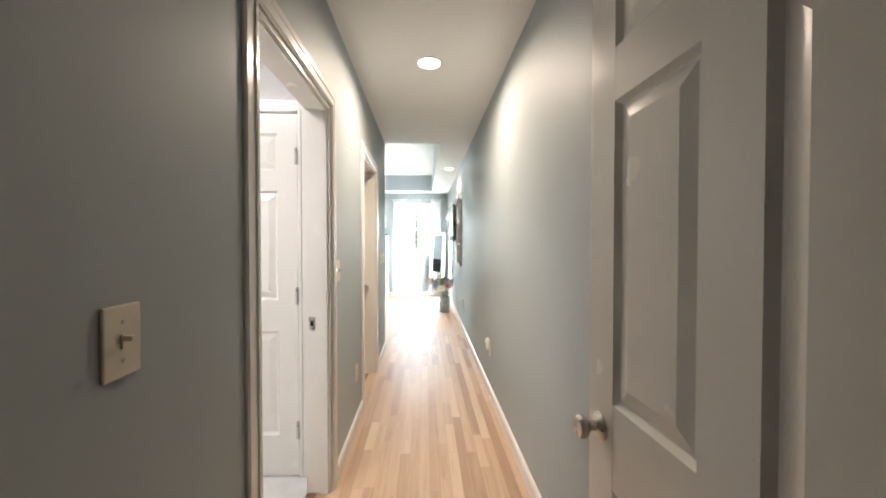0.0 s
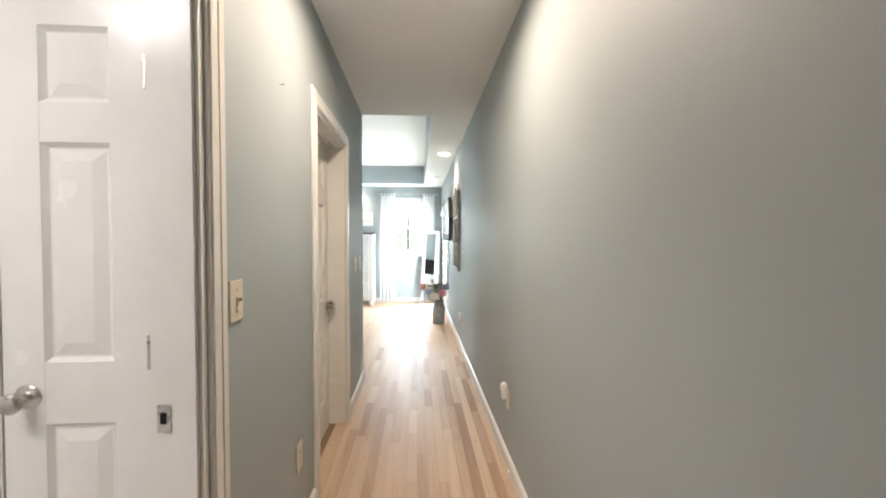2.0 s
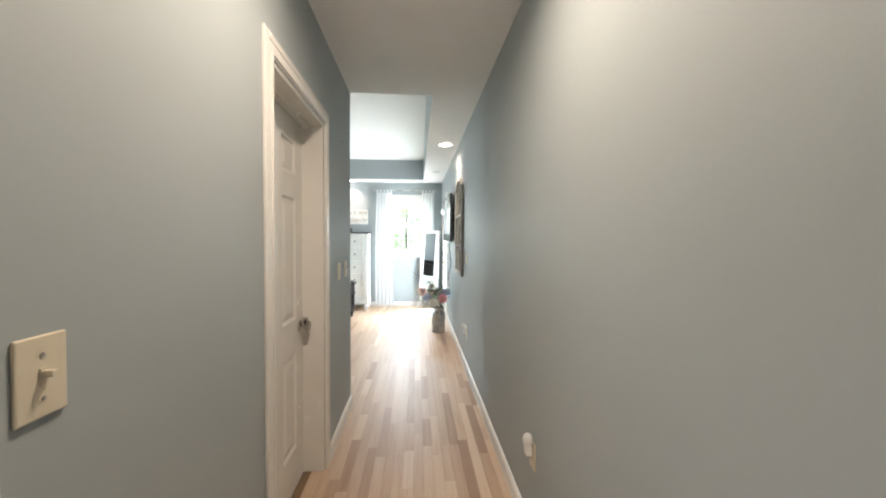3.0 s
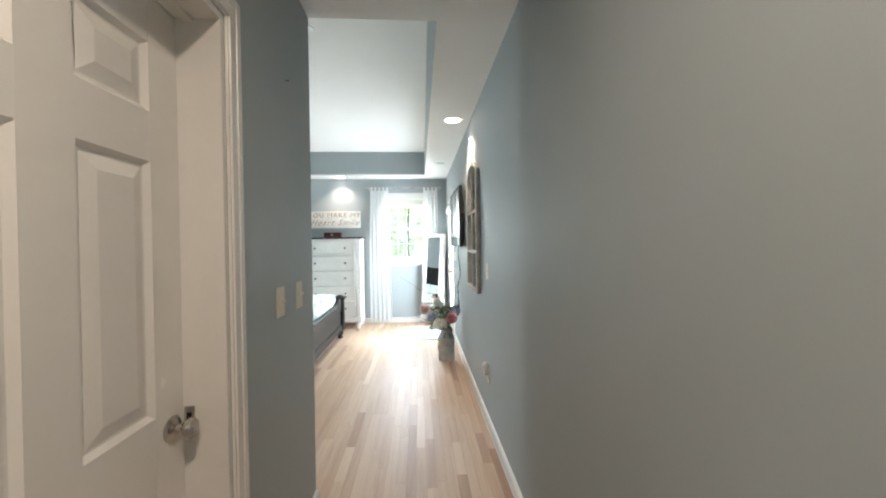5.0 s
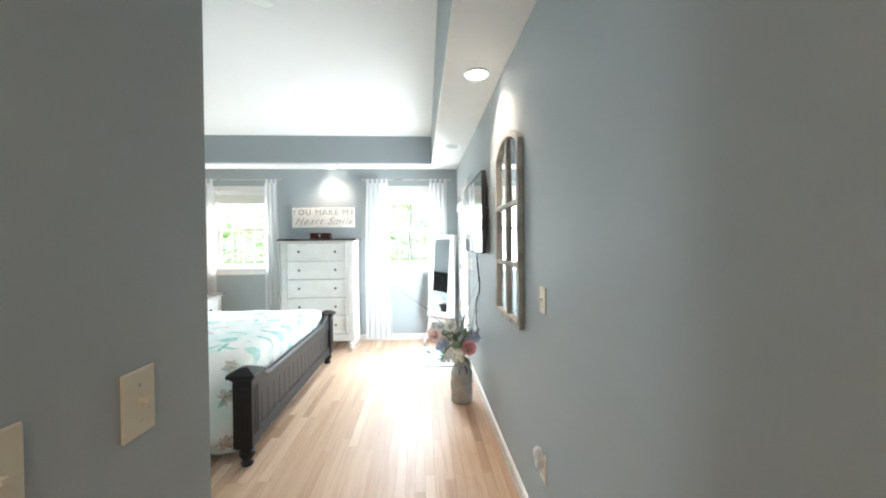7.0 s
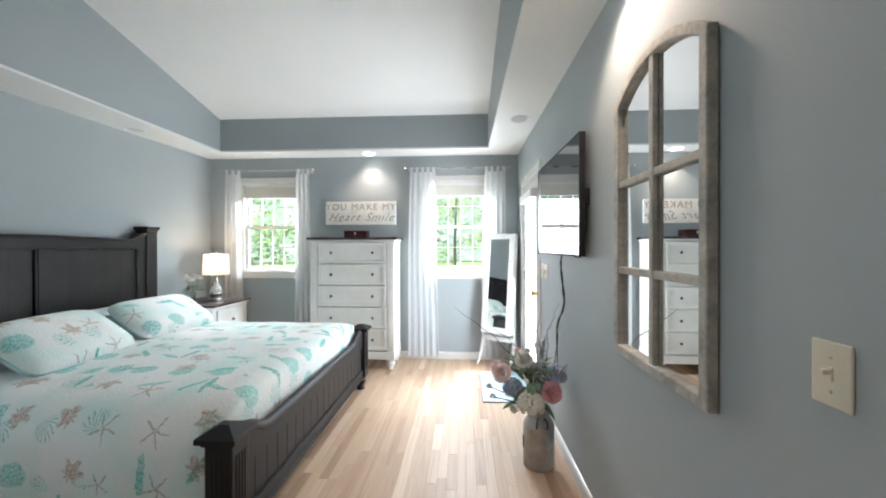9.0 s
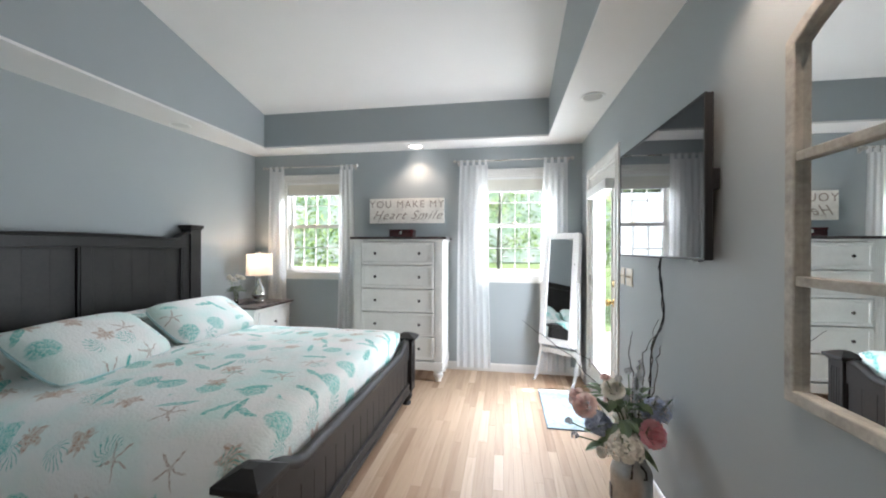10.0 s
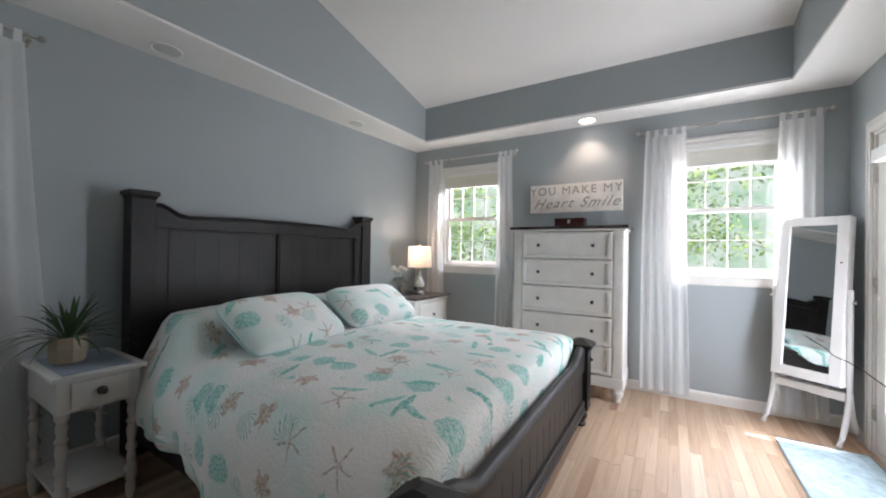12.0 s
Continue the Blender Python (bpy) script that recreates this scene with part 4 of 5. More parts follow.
mat_ob = single("mattress", box(bmesh.new(), -3.02, -1.05, 7.56, 9.30, 0.302, 0.575, bevel=0.04), surface("mattress_ticking", (0.7, 0.7, 0.68), rough=0.9), "white mattress under the quilt", "mattress")


def quilt():
    bm = bmesh.new()
    uvl = bm.loops.layers.uv.new("UVMap")
    prof = [(7.42, 0.10), (7.42, 0.22), (7.425, 0.36), (7.435, 0.47), (7.455, 0.56), (7.51, 0.615), (7.62, 0.642)]
    prof += [(7.62 + 1.62 * k / 34, 0.650 + 0.012 * math.sin(math.pi * k / 34)) for k in range(1, 34)]
    prof += [(9.24, 0.642), (9.36, 0.622), (9.435, 0.575), (9.49, 0.49), (9.525, 0.38), (9.55, 0.25), (9.56, 0.13)]
    arc = [0.0]
    for p, q in zip(prof, prof[1:]):
        arc.append(arc[-1] + math.hypot(q[0] - p[0], q[1] - p[1]))
    nx = 60
    x0, x1 = -2.97, -1.025
    rows = []
    for i in range(nx + 1):
        u = i / nx
        x = x0 + (x1 - x0) * u
        row = []
        for (y, z), s in zip(prof, arc):
            side = max(0.0, (0.62 - z) / 0.5)
            bumpy = 0.010 * noise.noise((x * 3.1, y * 3.1, 2.0)) + 0.005 * noise.noise((x * 9, y * 9, 5.0))
            out = side * (0.018 * math.sin(9.0 * x + 1.3) + 0.012 * math.sin(21 * x))
            yy = y + (-out if y < 8 else out)
            zz = z + bumpy
            head = min(1.0, max(0.0, (-2.46 - x) / 0.2))
            across = min(1.0, max(0.0, (y - 7.47) / 0.2)) * min(1.0, max(0.0, (9.4 - y) / 0.2))
            zz += 0.17 * head * head * (3 - 2 * head) * across * across * (3 - 2 * across)
            pull = min(1.0, max(0.0, (7.75 - y) / 0.3)) * 0.22 + side * 0.22
            if z < 0.3:
                zz += (0.28 if z < 0.2 else 0.17) * (1 - u) + 0.015 * math.sin(7 * x)
            end = max(0.0, (u - 0.95) / 0.05)
            zz -= 0.02 * end ** 2.2 if z > 0.5 else 0
            if u > 0.97:
                yy = min(max(yy, 7.41), 9.46)
            row.append((bm.verts.new((x + pull * (1 - u) ** 2, yy, zz)), (x, s)))
        rows.append(row)
    for out, drop in ((0.010, 0.012), (0.016, 0.035), (0.018, 0.08), (0.016, 0.15), (0.012, 0.22)):
        base = rows[nx]
        row = []
        for v, (u0, s0) in base:
            zz = max(min(v.co.z, 0.40), v.co.z - drop) if v.co.z > 0.40 else v.co.z
            row.append((bm.verts.new((x1 + (out if v.co.z > 0.56 else 0.002 * drop), v.co.y, zz)), (x1 + drop, s0)))
        rows.append(row)
    for a, b in zip(rows, rows[1:]):
        for k in range(len(prof) - 1):
            quad = (a[k], b[k], b[k + 1], a[k + 1])
            f = bm.faces.new([v for v, _ in quad])
            for lp, (_, uv) in zip(f.loops, quad):
                lp[uvl].uv = uv
    ob = single("quilt", bm, QUILT, "white quilted bedspread printed with teal shells and sand-brown starfish", "quilt", smooth=True)
    for p in ob.data.polygons:
        p.use_smooth = True
    sol = ob.modifiers.new("thickness", "SOLIDIFY")
    sol.thickness, sol.offset = 0.012, -1
    hem = bmesh.new()
    tube([(v.co + Vector((0, 0, -0.004))) for v in (ob.data.vertices[i * len(prof)] for i in range(nx + 1))], 0.008, 6, hem)
    part("hem", hem, QUILT_EDGE, ob, "pale teal hem", smooth=True)


quilt()


def pillow(m, seed):
    bm = bmesh.new()
    uvl = bm.loops.layers.uv.new("UVMap")
    n = 22
    sides = []
    for top in (1, -1):
        g = []
        for i in range(n + 1):
            row = []
            for j in range(n + 1):
                u, v = 2 * i / n - 1, 2 * j / n - 1
                h = max(0.0, (1 - abs(u) ** 3.2)) ** 0.45 * max(0.0, (1 - abs(v) ** 3.2)) ** 0.45
                pinch = 1 - 0.03 * (1 - abs(u) ** 2) * abs(v) ** 6
                pinch2 = 1 - 0.03 * (1 - abs(v) ** 2) * abs(u) ** 6
                rim = 1 - 0.10 * (u * v) ** 4
                x, y = 0.22 * u * pinch2 * rim, 0.36 * v * pinch * rim
                z = top * (0.078 * h + 0.003) + 0.008 * h * noise.noise((x * 7 + seed, y * 7, top))
                row.append((bm.verts.new((x, y, z)), (x + seed * 1.37, y + seed * 2.1)))
            g.append(row)
        sides.append(g)
        for i in range(n):
            for j in range(n):
                quad = (g[i][j], g[i + 1][j], g[i + 1][j + 1], g[i][j + 1])
                f = bm.faces.new([q[0] for q in quad])
                for lp, q in zip(f.loops, quad):
                    lp[uvl].uv = q[1]
    bmesh.ops.remove_doubles(bm, verts=bm.verts, dist=0.0)
    ob = single("pillow", bm, QUILT, "plump pillow in a white sham printed with teal sea shells", "pillow", m=m, group="bed pillows", smooth=True)
    for p in ob.data.polygons:
        p.use_smooth = True
    edge = []
    for a in np.linspace(0, math.tau, 65):
        u, v = (max(-1.0, min(1.0, 1.35 * q)) for q in (math.cos(a), math.sin(a)))
        rim = 0.99 * (1 - 0.10 * (u * v) ** 4)
        edge.append((0.22 * u * rim, 0.36 * v * rim, 0.0))
    part("piping", tube(edge, 0.005, 6), QUILT_EDGE, ob, "pale teal piping", smooth=True)


pillow(pose(-2.40, 8.07, 0.785, 0, 33, 6), 1)
pillow(pose(-2.43, 8.87, 0.785, 0, 33, -4), 3)


# ---- tall dresser ----
def round_knob():
    return lathe([(0.006, 0), (0.006, 0.010), (0.013, 0.015), (0.015, 0.021), (0.011, 0.027), (0.003, 0.029)], 14)


def dresser():
    x0, x1, y0, y1 = -1.675, -0.745, 9.955, 10.35
    ob = thing("dresser", pose((x0 + x1) / 2, y0, 0), "antique white five-drawer chest with dark top", "dresser")
    wpart("carcass", boxes((x0, x1, y0 + 0.06, y1, 0.13, 1.405), (x0, x0 + 0.075, y0 + 0.0196, y0 + 0.06, 0.13, 1.405), (x1 - 0.075, x1, y0 + 0.0196, y0 + 0.06, 0.13, 1.405)), ANTIQUE, ob)
    top = boxes((x0 - 0.035, x1 + 0.035, y0 - 0.025, y1 + 0.005, 1.425, 1.450), bevel=0.006)
    wpart("top", top, DARK_TOP, ob, "dark walnut top")
    wpart("cornice", boxes((x0 - 0.015, x1 + 0.015, y0 - 0.008, y1, 1.405, 1.425), bevel=0.006), ANTIQUE, ob)
    for x in (x0, x1 - 0.08):
        wpart("pilaster", boxes((x, x + 0.08, y0, y0 + 0.0195, 0.13, 1.405), bevel=0.002), ANTIQUE, ob)
        for k in range(4):
            wpart("flute", box(bmesh.new(), x + 0.012 + k * 0.015, x + 0.023 + k * 0.015, y0 - 0.004, y0, 0.25, 1.36, bevel=0.002), ANTIQUE, ob)
    dx0, dx1 = x0 + 0.085, x1 - 0.085
    for k in range(5):
        zb = 0.215 + k * 0.238
        zt = zb + 0.229
        dr = wpart("drawer", box(bmesh.new(), dx0, dx1, y0 + 0.004, y0 + 0.059, zb, zt, bevel=0.003), ANTIQUE, ob)
        fr = bmesh.new()
        for s in ((dx0, dx1, zt - 0.03, zt), (dx0, dx1, zb, zb + 0.03), (dx0, dx0 + 0.03, zb + 0.03, zt - 0.03), (dx1 - 0.03, dx1, zb + 0.03, zt - 0.03)):
            box(fr, s[0], s[1], y0 - 0.006, y0 + 0.0035, s[2], s[3], bevel=0.004)
        part("drawer_moulding", fr, ANTIQUE, dr)
        for x in (-1.44, -0.98):
            part("drawer_knob", round_knob(), DARK_METAL, dr, "dark pewter knob", smooth=True, m=pose(x, y0 + 0.004, (zb + zt) / 2, 90))
    wpart("plinth", boxes((x0 - 0.008, x1 + 0.008, y0 - 0.01, y1, 0.115, 0.20), bevel=0.006), ANTIQUE, ob)
    for x in (x0 + 0.045, x1 - 0.045):
        for y in (y0 + 0.04, y1 - 0.045):
            wpart("leg", lathe([(0.024, 0), (0.031, 0.01), (0.028, 0.025), (0.038, 0.042), (0.050, 0.060), (0.050, 0.080), (0.034, 0.092), (0.052, 0.10), (0.052, 0.115)], 18, at=(x, y, 0)), ANTIQUE, ob, smooth=True)


dresser()
bx = thing("keepsake_box", pose(-1.195, 10.10, 1.45), "small burgundy lacquered box on the dresser", "box")
part("body", box(bmesh.new(), -0.125, 0.125, -0.07, 0.07, 0, 0.05, bevel=0.004), BURGUNDY, bx)
part("lid", box(bmesh.new(), -0.128, 0.128, -0.073, 0.073, 0.051, 0.078, bevel=0.006), BURGUNDY, bx)
part("clasp", box(bmesh.new(), -0.011, 0.011, -0.077, -0.0735, 0.03, 0.06, bevel=0.001), NICKEL, bx, "bright metal clasp")


def words(text, size, m, parent, shear=0.0, mat=None, spread=1.0):
    cu = bpy.data.curves.new("lettering", "FONT")
    cu.body, cu.size, cu.extrude, cu.shear, cu.space_character = text, size, 0.0012, shear, spread
    cu.align_x, cu.align_y = "CENTER", "CENTER"
    tmp = bpy.data.objects.new("lettering", cu)
    me = bpy.data.meshes.new_from_object(tmp)
    bpy.data.objects.remove(tmp)
    me.materials.clear()
    me.materials.append(mat or LETTER)
    ob = new("lettering", me)
    ob.parent = parent
    ob.matrix_basis = m
    return ob


sg = thing("wall_sign", pose(-1.23, FAR, 1.755), "whitewashed wooden wall sign with grey lettering", "sign")
part("board", box(bmesh.new(), -0.43, 0.43, -0.03, 0, -0.14, 0.14, bevel=0.003), SIGN_BOARD, sg)
words("YOU MAKE MY", 0.112, pose(0, -0.0312, 0.070, 90), sg, spread=1.2)
words("Heart Smile", 0.135, pose(0, -0.0312, -0.052, 90), sg, shear=0.55, spread=1.22)
fl = bmesh.new()
for x0, w in ((-0.33, 0.11), (0.08, 0.12)):
    tube([(x0, -0.0312, -0.11), (x0 + w * 0.4, -0.0312, -0.098), (x0 + w, -0.0312, -0.103)], 0.0016, 6, fl)
part("flourish", fl, LETTER, sg)


# ---- nightstands ----
def nightstand_dark_top():
    ob = thing("nightstand", pose(-2.80, 9.90, 0), "antique white nightstand with dark top", "nightstand")
    x0, x1, y0, y1 = -3.12, -2.53, 9.60, 10.20
    wpart("carcass", boxes((x0, x1 - 0.02, y0, y1, 0.10, 0.705)), ANTIQUE, ob)
    wpart("top", boxes((x0, x1 + 0.02, y0 - 0.02, y1 + 0.02, 0.725, 0.745), bevel=0.005), DARK_TOP, ob, "dark walnut top")
    wpart("cornice", boxes((x0, x1 + 0.004, y0 - 0.008, y1 + 0.008, 0.705, 0.725), bevel=0.005), ANTIQUE, ob)
    for k in range(2):
        z0 = 0.16 + k * 0.27
        dr = wpart("drawer", box(bmesh.new(), x1 - 0.02, x1 - 0.006, y0 + 0.06, y1 - 0.06, z0, z0 + 0.255, bevel=0.003), ANTIQUE, ob)
        fr = bmesh.new()
        for s in ((y0 + 0.06, y1 - 0.06, z0, z0 + 0.03), (y0 + 0.06, y1 - 0.06, z0 + 0.225, z0 + 0.255), (y0 + 0.06, y0 + 0.09, z0 + 0.03, z0 + 0.225), (y1 - 0.09, y1 - 0.06, z0 + 0.03, z0 + 0.225)):
            box(fr, x1 - 0.0055, x1 + 0.002, s[0], s[1], s[2], s[3], bevel=0.003)
        part("drawer_moulding", fr, ANTIQUE, dr)
        part("drawer_knob", round_knob(), DARK_METAL, dr, "dark pewter knob", smooth=True, m=pose(x1 - 0.006, (y0 + y1) / 2, z0 + 0.128, 0, 90))
    for x in (x0 + 0.04, x1 - 0.05):
        for y in (y0 + 0.04, y1 - 0.04):
            wpart("leg", lathe([(0.02, 0), (0.026, 0.012), (0.036, 0.05), (0.036, 0.07), (0.026, 0.08), (0.04, 0.088), (0.04, 0.10)], 16, at=(x, y, 0)), ANTIQUE, ob, smooth=True)


nightstand_dark_top()


def nightstand_turned():
    x0, x1, y0, y1, top = -3.10, -2.64, 7.14, 7.43, 0.655
    ob = thing("nightstand", pose(-2.87, 7.25, 0), "grey painted nightstand with turned legs and blue-grey top", "nightstand")
    wpart("tabletop", boxes((x0 - 0.015, x1 + 0.025, y0 - 0.02, y1 + 0.02, top - 0.022, top), bevel=0.005), GREY_PAINT, ob)
    wpart("top_inlay", boxes((x0 + 0.02, x1 - 0.012, y0 + 0.018, y1 - 0.018, top, top + 0.003)), BLUE_TOP, ob, "blue-grey inset tabletop")
    wpart("apron", boxes((x0, x1, y0, y1, 0.49, top - 0.022)), GREY_PAINT, ob)
    dr = wpart("drawer", box(bmesh.new(), x1, x1 + 0.010, y0 + 0.045, y1 - 0.045, 0.505, top - 0.035, bevel=0.003), GREY_PAINT, ob)
    part("drawer_knob", lathe([(0.018, 0), (0.019, 0.004), (0.008, 0.008), (0.008, 0.016), (0.016, 0.022), (0.014, 0.03), (0.003, 0.032)], 16), DARK_METAL, dr, "dark bronze knob", smooth=True, m=pose(x1 + 0.01, (y0 + y1) / 2, 0.565, 0, 90))
    for x in (x0 + 0.022, x1 - 0.022):
        for y in (y0 + 0.022, y1 - 0.022):
            prof = [(0.014, 0), (0.02, 0.03), (0.023, 0.07), (0.016, 0.085), (0.026, 0.10), (0.026, 0.16), (0.016, 0.172), (0.021, 0.20), (0.015, 0.225), (0.023, 0.24), (0.023, 0.255), (0.015, 0.27), (0.022, 0.33), (0.015, 0.36), (0.024, 0.375), (0.015, 0.39), (0.021, 0.43), (0.016, 0.455), (0.025, 0.47), (0.025, 0.4898)]
            wpart("leg", lathe(prof, 16, at=(x, y, 0)), GREY_PAINT, ob, smooth=True)
    wpart("shelf", boxes((x0 + 0.01, x1 - 0.01, y0 + 0.01, y1 - 0.01, 0.118, 0.136), bevel=0.003), GREY_PAINT, ob)
    tp = wpart("lamp_cord", tube([(x1 - 0.12, y0 + 0.03, 0.48), (x1 - 0.2, y0 + 0.15, 0.42), (x1 - 0.25, y1 - 0.05, 0.36)], 0.003, 6), WHITE_PLASTIC, ob, "thin white cord", smooth=True)


nightstand_turned()


def table_lamp(x, y, z):
    ob = thing("table_lamp", pose(x, y, z), "lit table lamp with mercury glass base and linen shade", "lamp")
    part("base", lathe([(0.05, 0), (0.055, 0.006), (0.05, 0.014), (0.035, 0.02), (0.06, 0.04), (0.078, 0.075), (0.075, 0.105), (0.05, 0.145), (0.028, 0.18), (0.02, 0.22), (0.02, 0.245)], 28), MERCURY, ob, smooth=True)
    part("stem", lathe([(0.008, 0.245), (0.008, 0.53)], 10), NICKEL, ob)
    bm = bmesh.new()
    for r in (0.135, 0.1335):
        rings = [[bm.verts.new(((r - k * 0.01) * math.cos(math.tau * i / 40), (r - k * 0.01) * math.sin(math.tau * i / 40), 0.29 + 0.23 * k)) for i in range(40)] for k in (0, 1)]
        for i in range(40):
            bm.faces.new((rings[0][i], rings[0][(i + 1) % 40], rings[1][(i + 1) % 40], rings[1][i]))
    part("shade", bm, SHADE_LIT, ob, "cream linen drum shade", smooth=True)
    part("bulb", lathe([(0.012, 0.36), (0.014, 0.38), (0.028, 0.41), (0.03, 0.43), (0.018, 0.455), (0.004, 0.462)], 16), LAMP_ON, ob, smooth=True)
    part("finial", lathe([(0.004, 0.53), (0.01, 0.535), (0.008, 0.548), (0.002, 0.552)], 10), NICKEL, ob)
    spider = bmesh.new()
    for a in (0, 2.094, 4.189):
        tube([(0, 0, 0.528), (0.124 * math.cos(a), 0.124 * math.sin(a), 0.517)], 0.002, 5, spider)
    part("spider", spider, NICKEL, ob)


table_lamp(-2.80, 10.02, 0.745)


def petal_ball(bm, c, r, n, rnd, size, flat=0.8):
    """A bloom of many small overlapping petals round a centre."""
    c = Vector(c)
    for k in range(n):
        z = 1 - 1.55 * (k + 0.5) / n
        a = k * 2.39996 + rnd.uniform(-0.2, 0.2)
        q = math.sqrt(max(0, 1 - z * z))
        way = Vector((q * math.cos(a), q * math.sin(a), z * flat)).normalized()
        p = c + way * r * rnd.uniform(0.75, 1.0)
        s1 = way.orthogonal().normalized()
        s1.rotate(Matrix.Rotation(rnd.uniform(0, 6.28), 3, way))
        s2 = way.cross(s1)
        w = size * rnd.uniform(0.75, 1.2)
        v = [bm.verts.new(p + s1 * w * math.cos(t) + s2 * w * math.sin(t) + way * w * (0.35 * abs(math.sin(t * 1.5)))) for t in (0, 1.05, 2.09, 3.14, 4.19, 5.24)]
        mid = bm.verts.new(p - way * w * 0.25)
        for i in range(6):
            bm.faces.new((mid, v[i], v[(i + 1) % 6]))


def rose(bm, c, r, rnd, lean=(0, 0, 1)):
    """A peony: cupped petals in rings."""
    axis = Vector(lean).normalized()
    s1 = axis.orthogonal().normalized()
    s2 = axis.cross(s1)
    c = Vector(c)
    for ring, (n, rad, tilt) in enumerate(((5, 0.18, 0.05), (7, 0.38, 0.25), (9, 0.58, 0.5), (10, 0.8, 0.85), (11, 0.95, 1.25))):
        for k in range(n):
            a = math.tau * k / n + ring * 0.7 + rnd.uniform(-0.15, 0.15)
            out = s1 * math.cos(a) + s2 * math.sin(a)
            tang = axis.cross(out)
            base = c + out * r * rad * 0.45 - axis * r * 0.35
            w = r * (0.26 + 0.07 * ring)
            h = r * rnd.uniform(0.85, 1.05) * (1.05 - 0.12 * ring)
            g = []
            for j in range(4):
                v = j / 3
                row = []
                for i in range(5):
                    u = i / 2 - 1
                    p = base + tang * w * u * math.sin(0.6 + 1.9 * v) + axis * h * v * math.cos(tilt * v) + out * (h * v * math.sin(tilt * v) + 0.25 * w * (1 - u * u) * (1 - v * 0.6) + 0.07 * r * v * math.sin(7 * u + ring + k))
                    row.append(bm.verts.new(p))
                g.append(row)
            for q0, q1 in zip(g, g[1:]):
                for i in range(4):
                    bm.faces.new((q0[i], q0[i + 1], q1[i + 1], q1[i]))


def leaf(bm, base, way, length, width, droop=0.3):
    base, way = Vector(base), Vector(way).normalized()
    side = way.cross(Vector((0, 0, 1)))
    side = side.normalized() if side.length > 0.01 else Vector((1, 0, 0))
    up = side.cross(way)
    pts = []
    for k in range(6):
        v = k / 5
        p = base + way * length * v - Vector((0, 0, 1)) * droop * length * v * v
        w = width * math.sin(math.pi * min(0.98, v * 0.93 + 0.07)) ** 0.8
        pts.append((bm.verts.new(p - side * w + up * w * 0.3), bm.verts.new(p), bm.verts.new(p + side * w + up * w * 0.3)))
    for a, b in zip(pts, pts[1:]):
        bm.faces.new((a[0], a[1], b[1], b[0]))
        bm.faces.new((a[1], a[2], b[2], b[1]))


# small vase of white flowers beside the lamp
sv = thing("flower_vase", pose(-2.86, 9.74, 0.745), "clear bud vase with white roses and greenery", "vase")
part("glass", lathe([(0.028, 0), (0.03, 0.005), (0.018, 0.03), (0.02, 0.07), (0.024, 0.11), (0.022, 0.11), (0.017, 0.07), (0.014, 0.03), (0.004, 0.012)], 18), GLASS, sv, smooth=True)
rnd = random.Random(5)
st, fo = bmesh.new(), bmesh.new()
for k in range(6):
    a = k * 1.05
    tip = (0.06 * math.cos(a), 0.07 * math.sin(a), 0.25 + 0.05 * rnd.random())
    tube([(0, 0, 0.03), (tip[0] * 0.3, tip[1] * 0.3, 0.12), tip], 0.002, 5, st)
    bm = bmesh.new()
    rose(bm, tip, 0.036, rnd)
    part("rose", bm, PETAL_WHITE, sv, smooth=True)
    for q in range(3):
        leaf(fo, (tip[0] * 0.6, tip[1] * 0.6, 0.14 + 0.02 * q), (math.cos(a + q), math.sin(a + q), 0.2), 0.075, 0.016)
part("stem", st, LEAF_SAGE, sv)
part("foliage", fo, LEAF_SAGE, sv)

# spiky plant on the grey nightstand
pl = thing("potted_plant", pose(-2.90, 7.235, 0.658), "spiky green plant in a faceted tan pot", "plant")
part("pot", lathe([(0.055, 0), (0.066, 0.01), (0.072, 0.07), (0.066, 0.125), (0.058, 0.125), (0.05, 0.09)], 8), STONE_POT, pl)
rnd = random.Random(9)
for k in range(46):
    a, tilt = k * 2.4, 0.2 + 1.0 * (k / 46)
    bm = bmesh.new()
    ln = rnd.uniform(0.24, 0.36)
    way = Vector((math.cos(a) * math.sin(tilt), math.sin(a) * math.sin(tilt), math.cos(tilt)))
    if way.x < -0.45:
        way.x = -0.45 * rnd.random()
    leaf(bm, (0.012 * math.cos(a), 0.012 * math.sin(a), 0.10), way, ln, 0.008, 0.22 + 0.45 * (k / 46))
    part("blade", bm, LEAF_GRASS, pl)


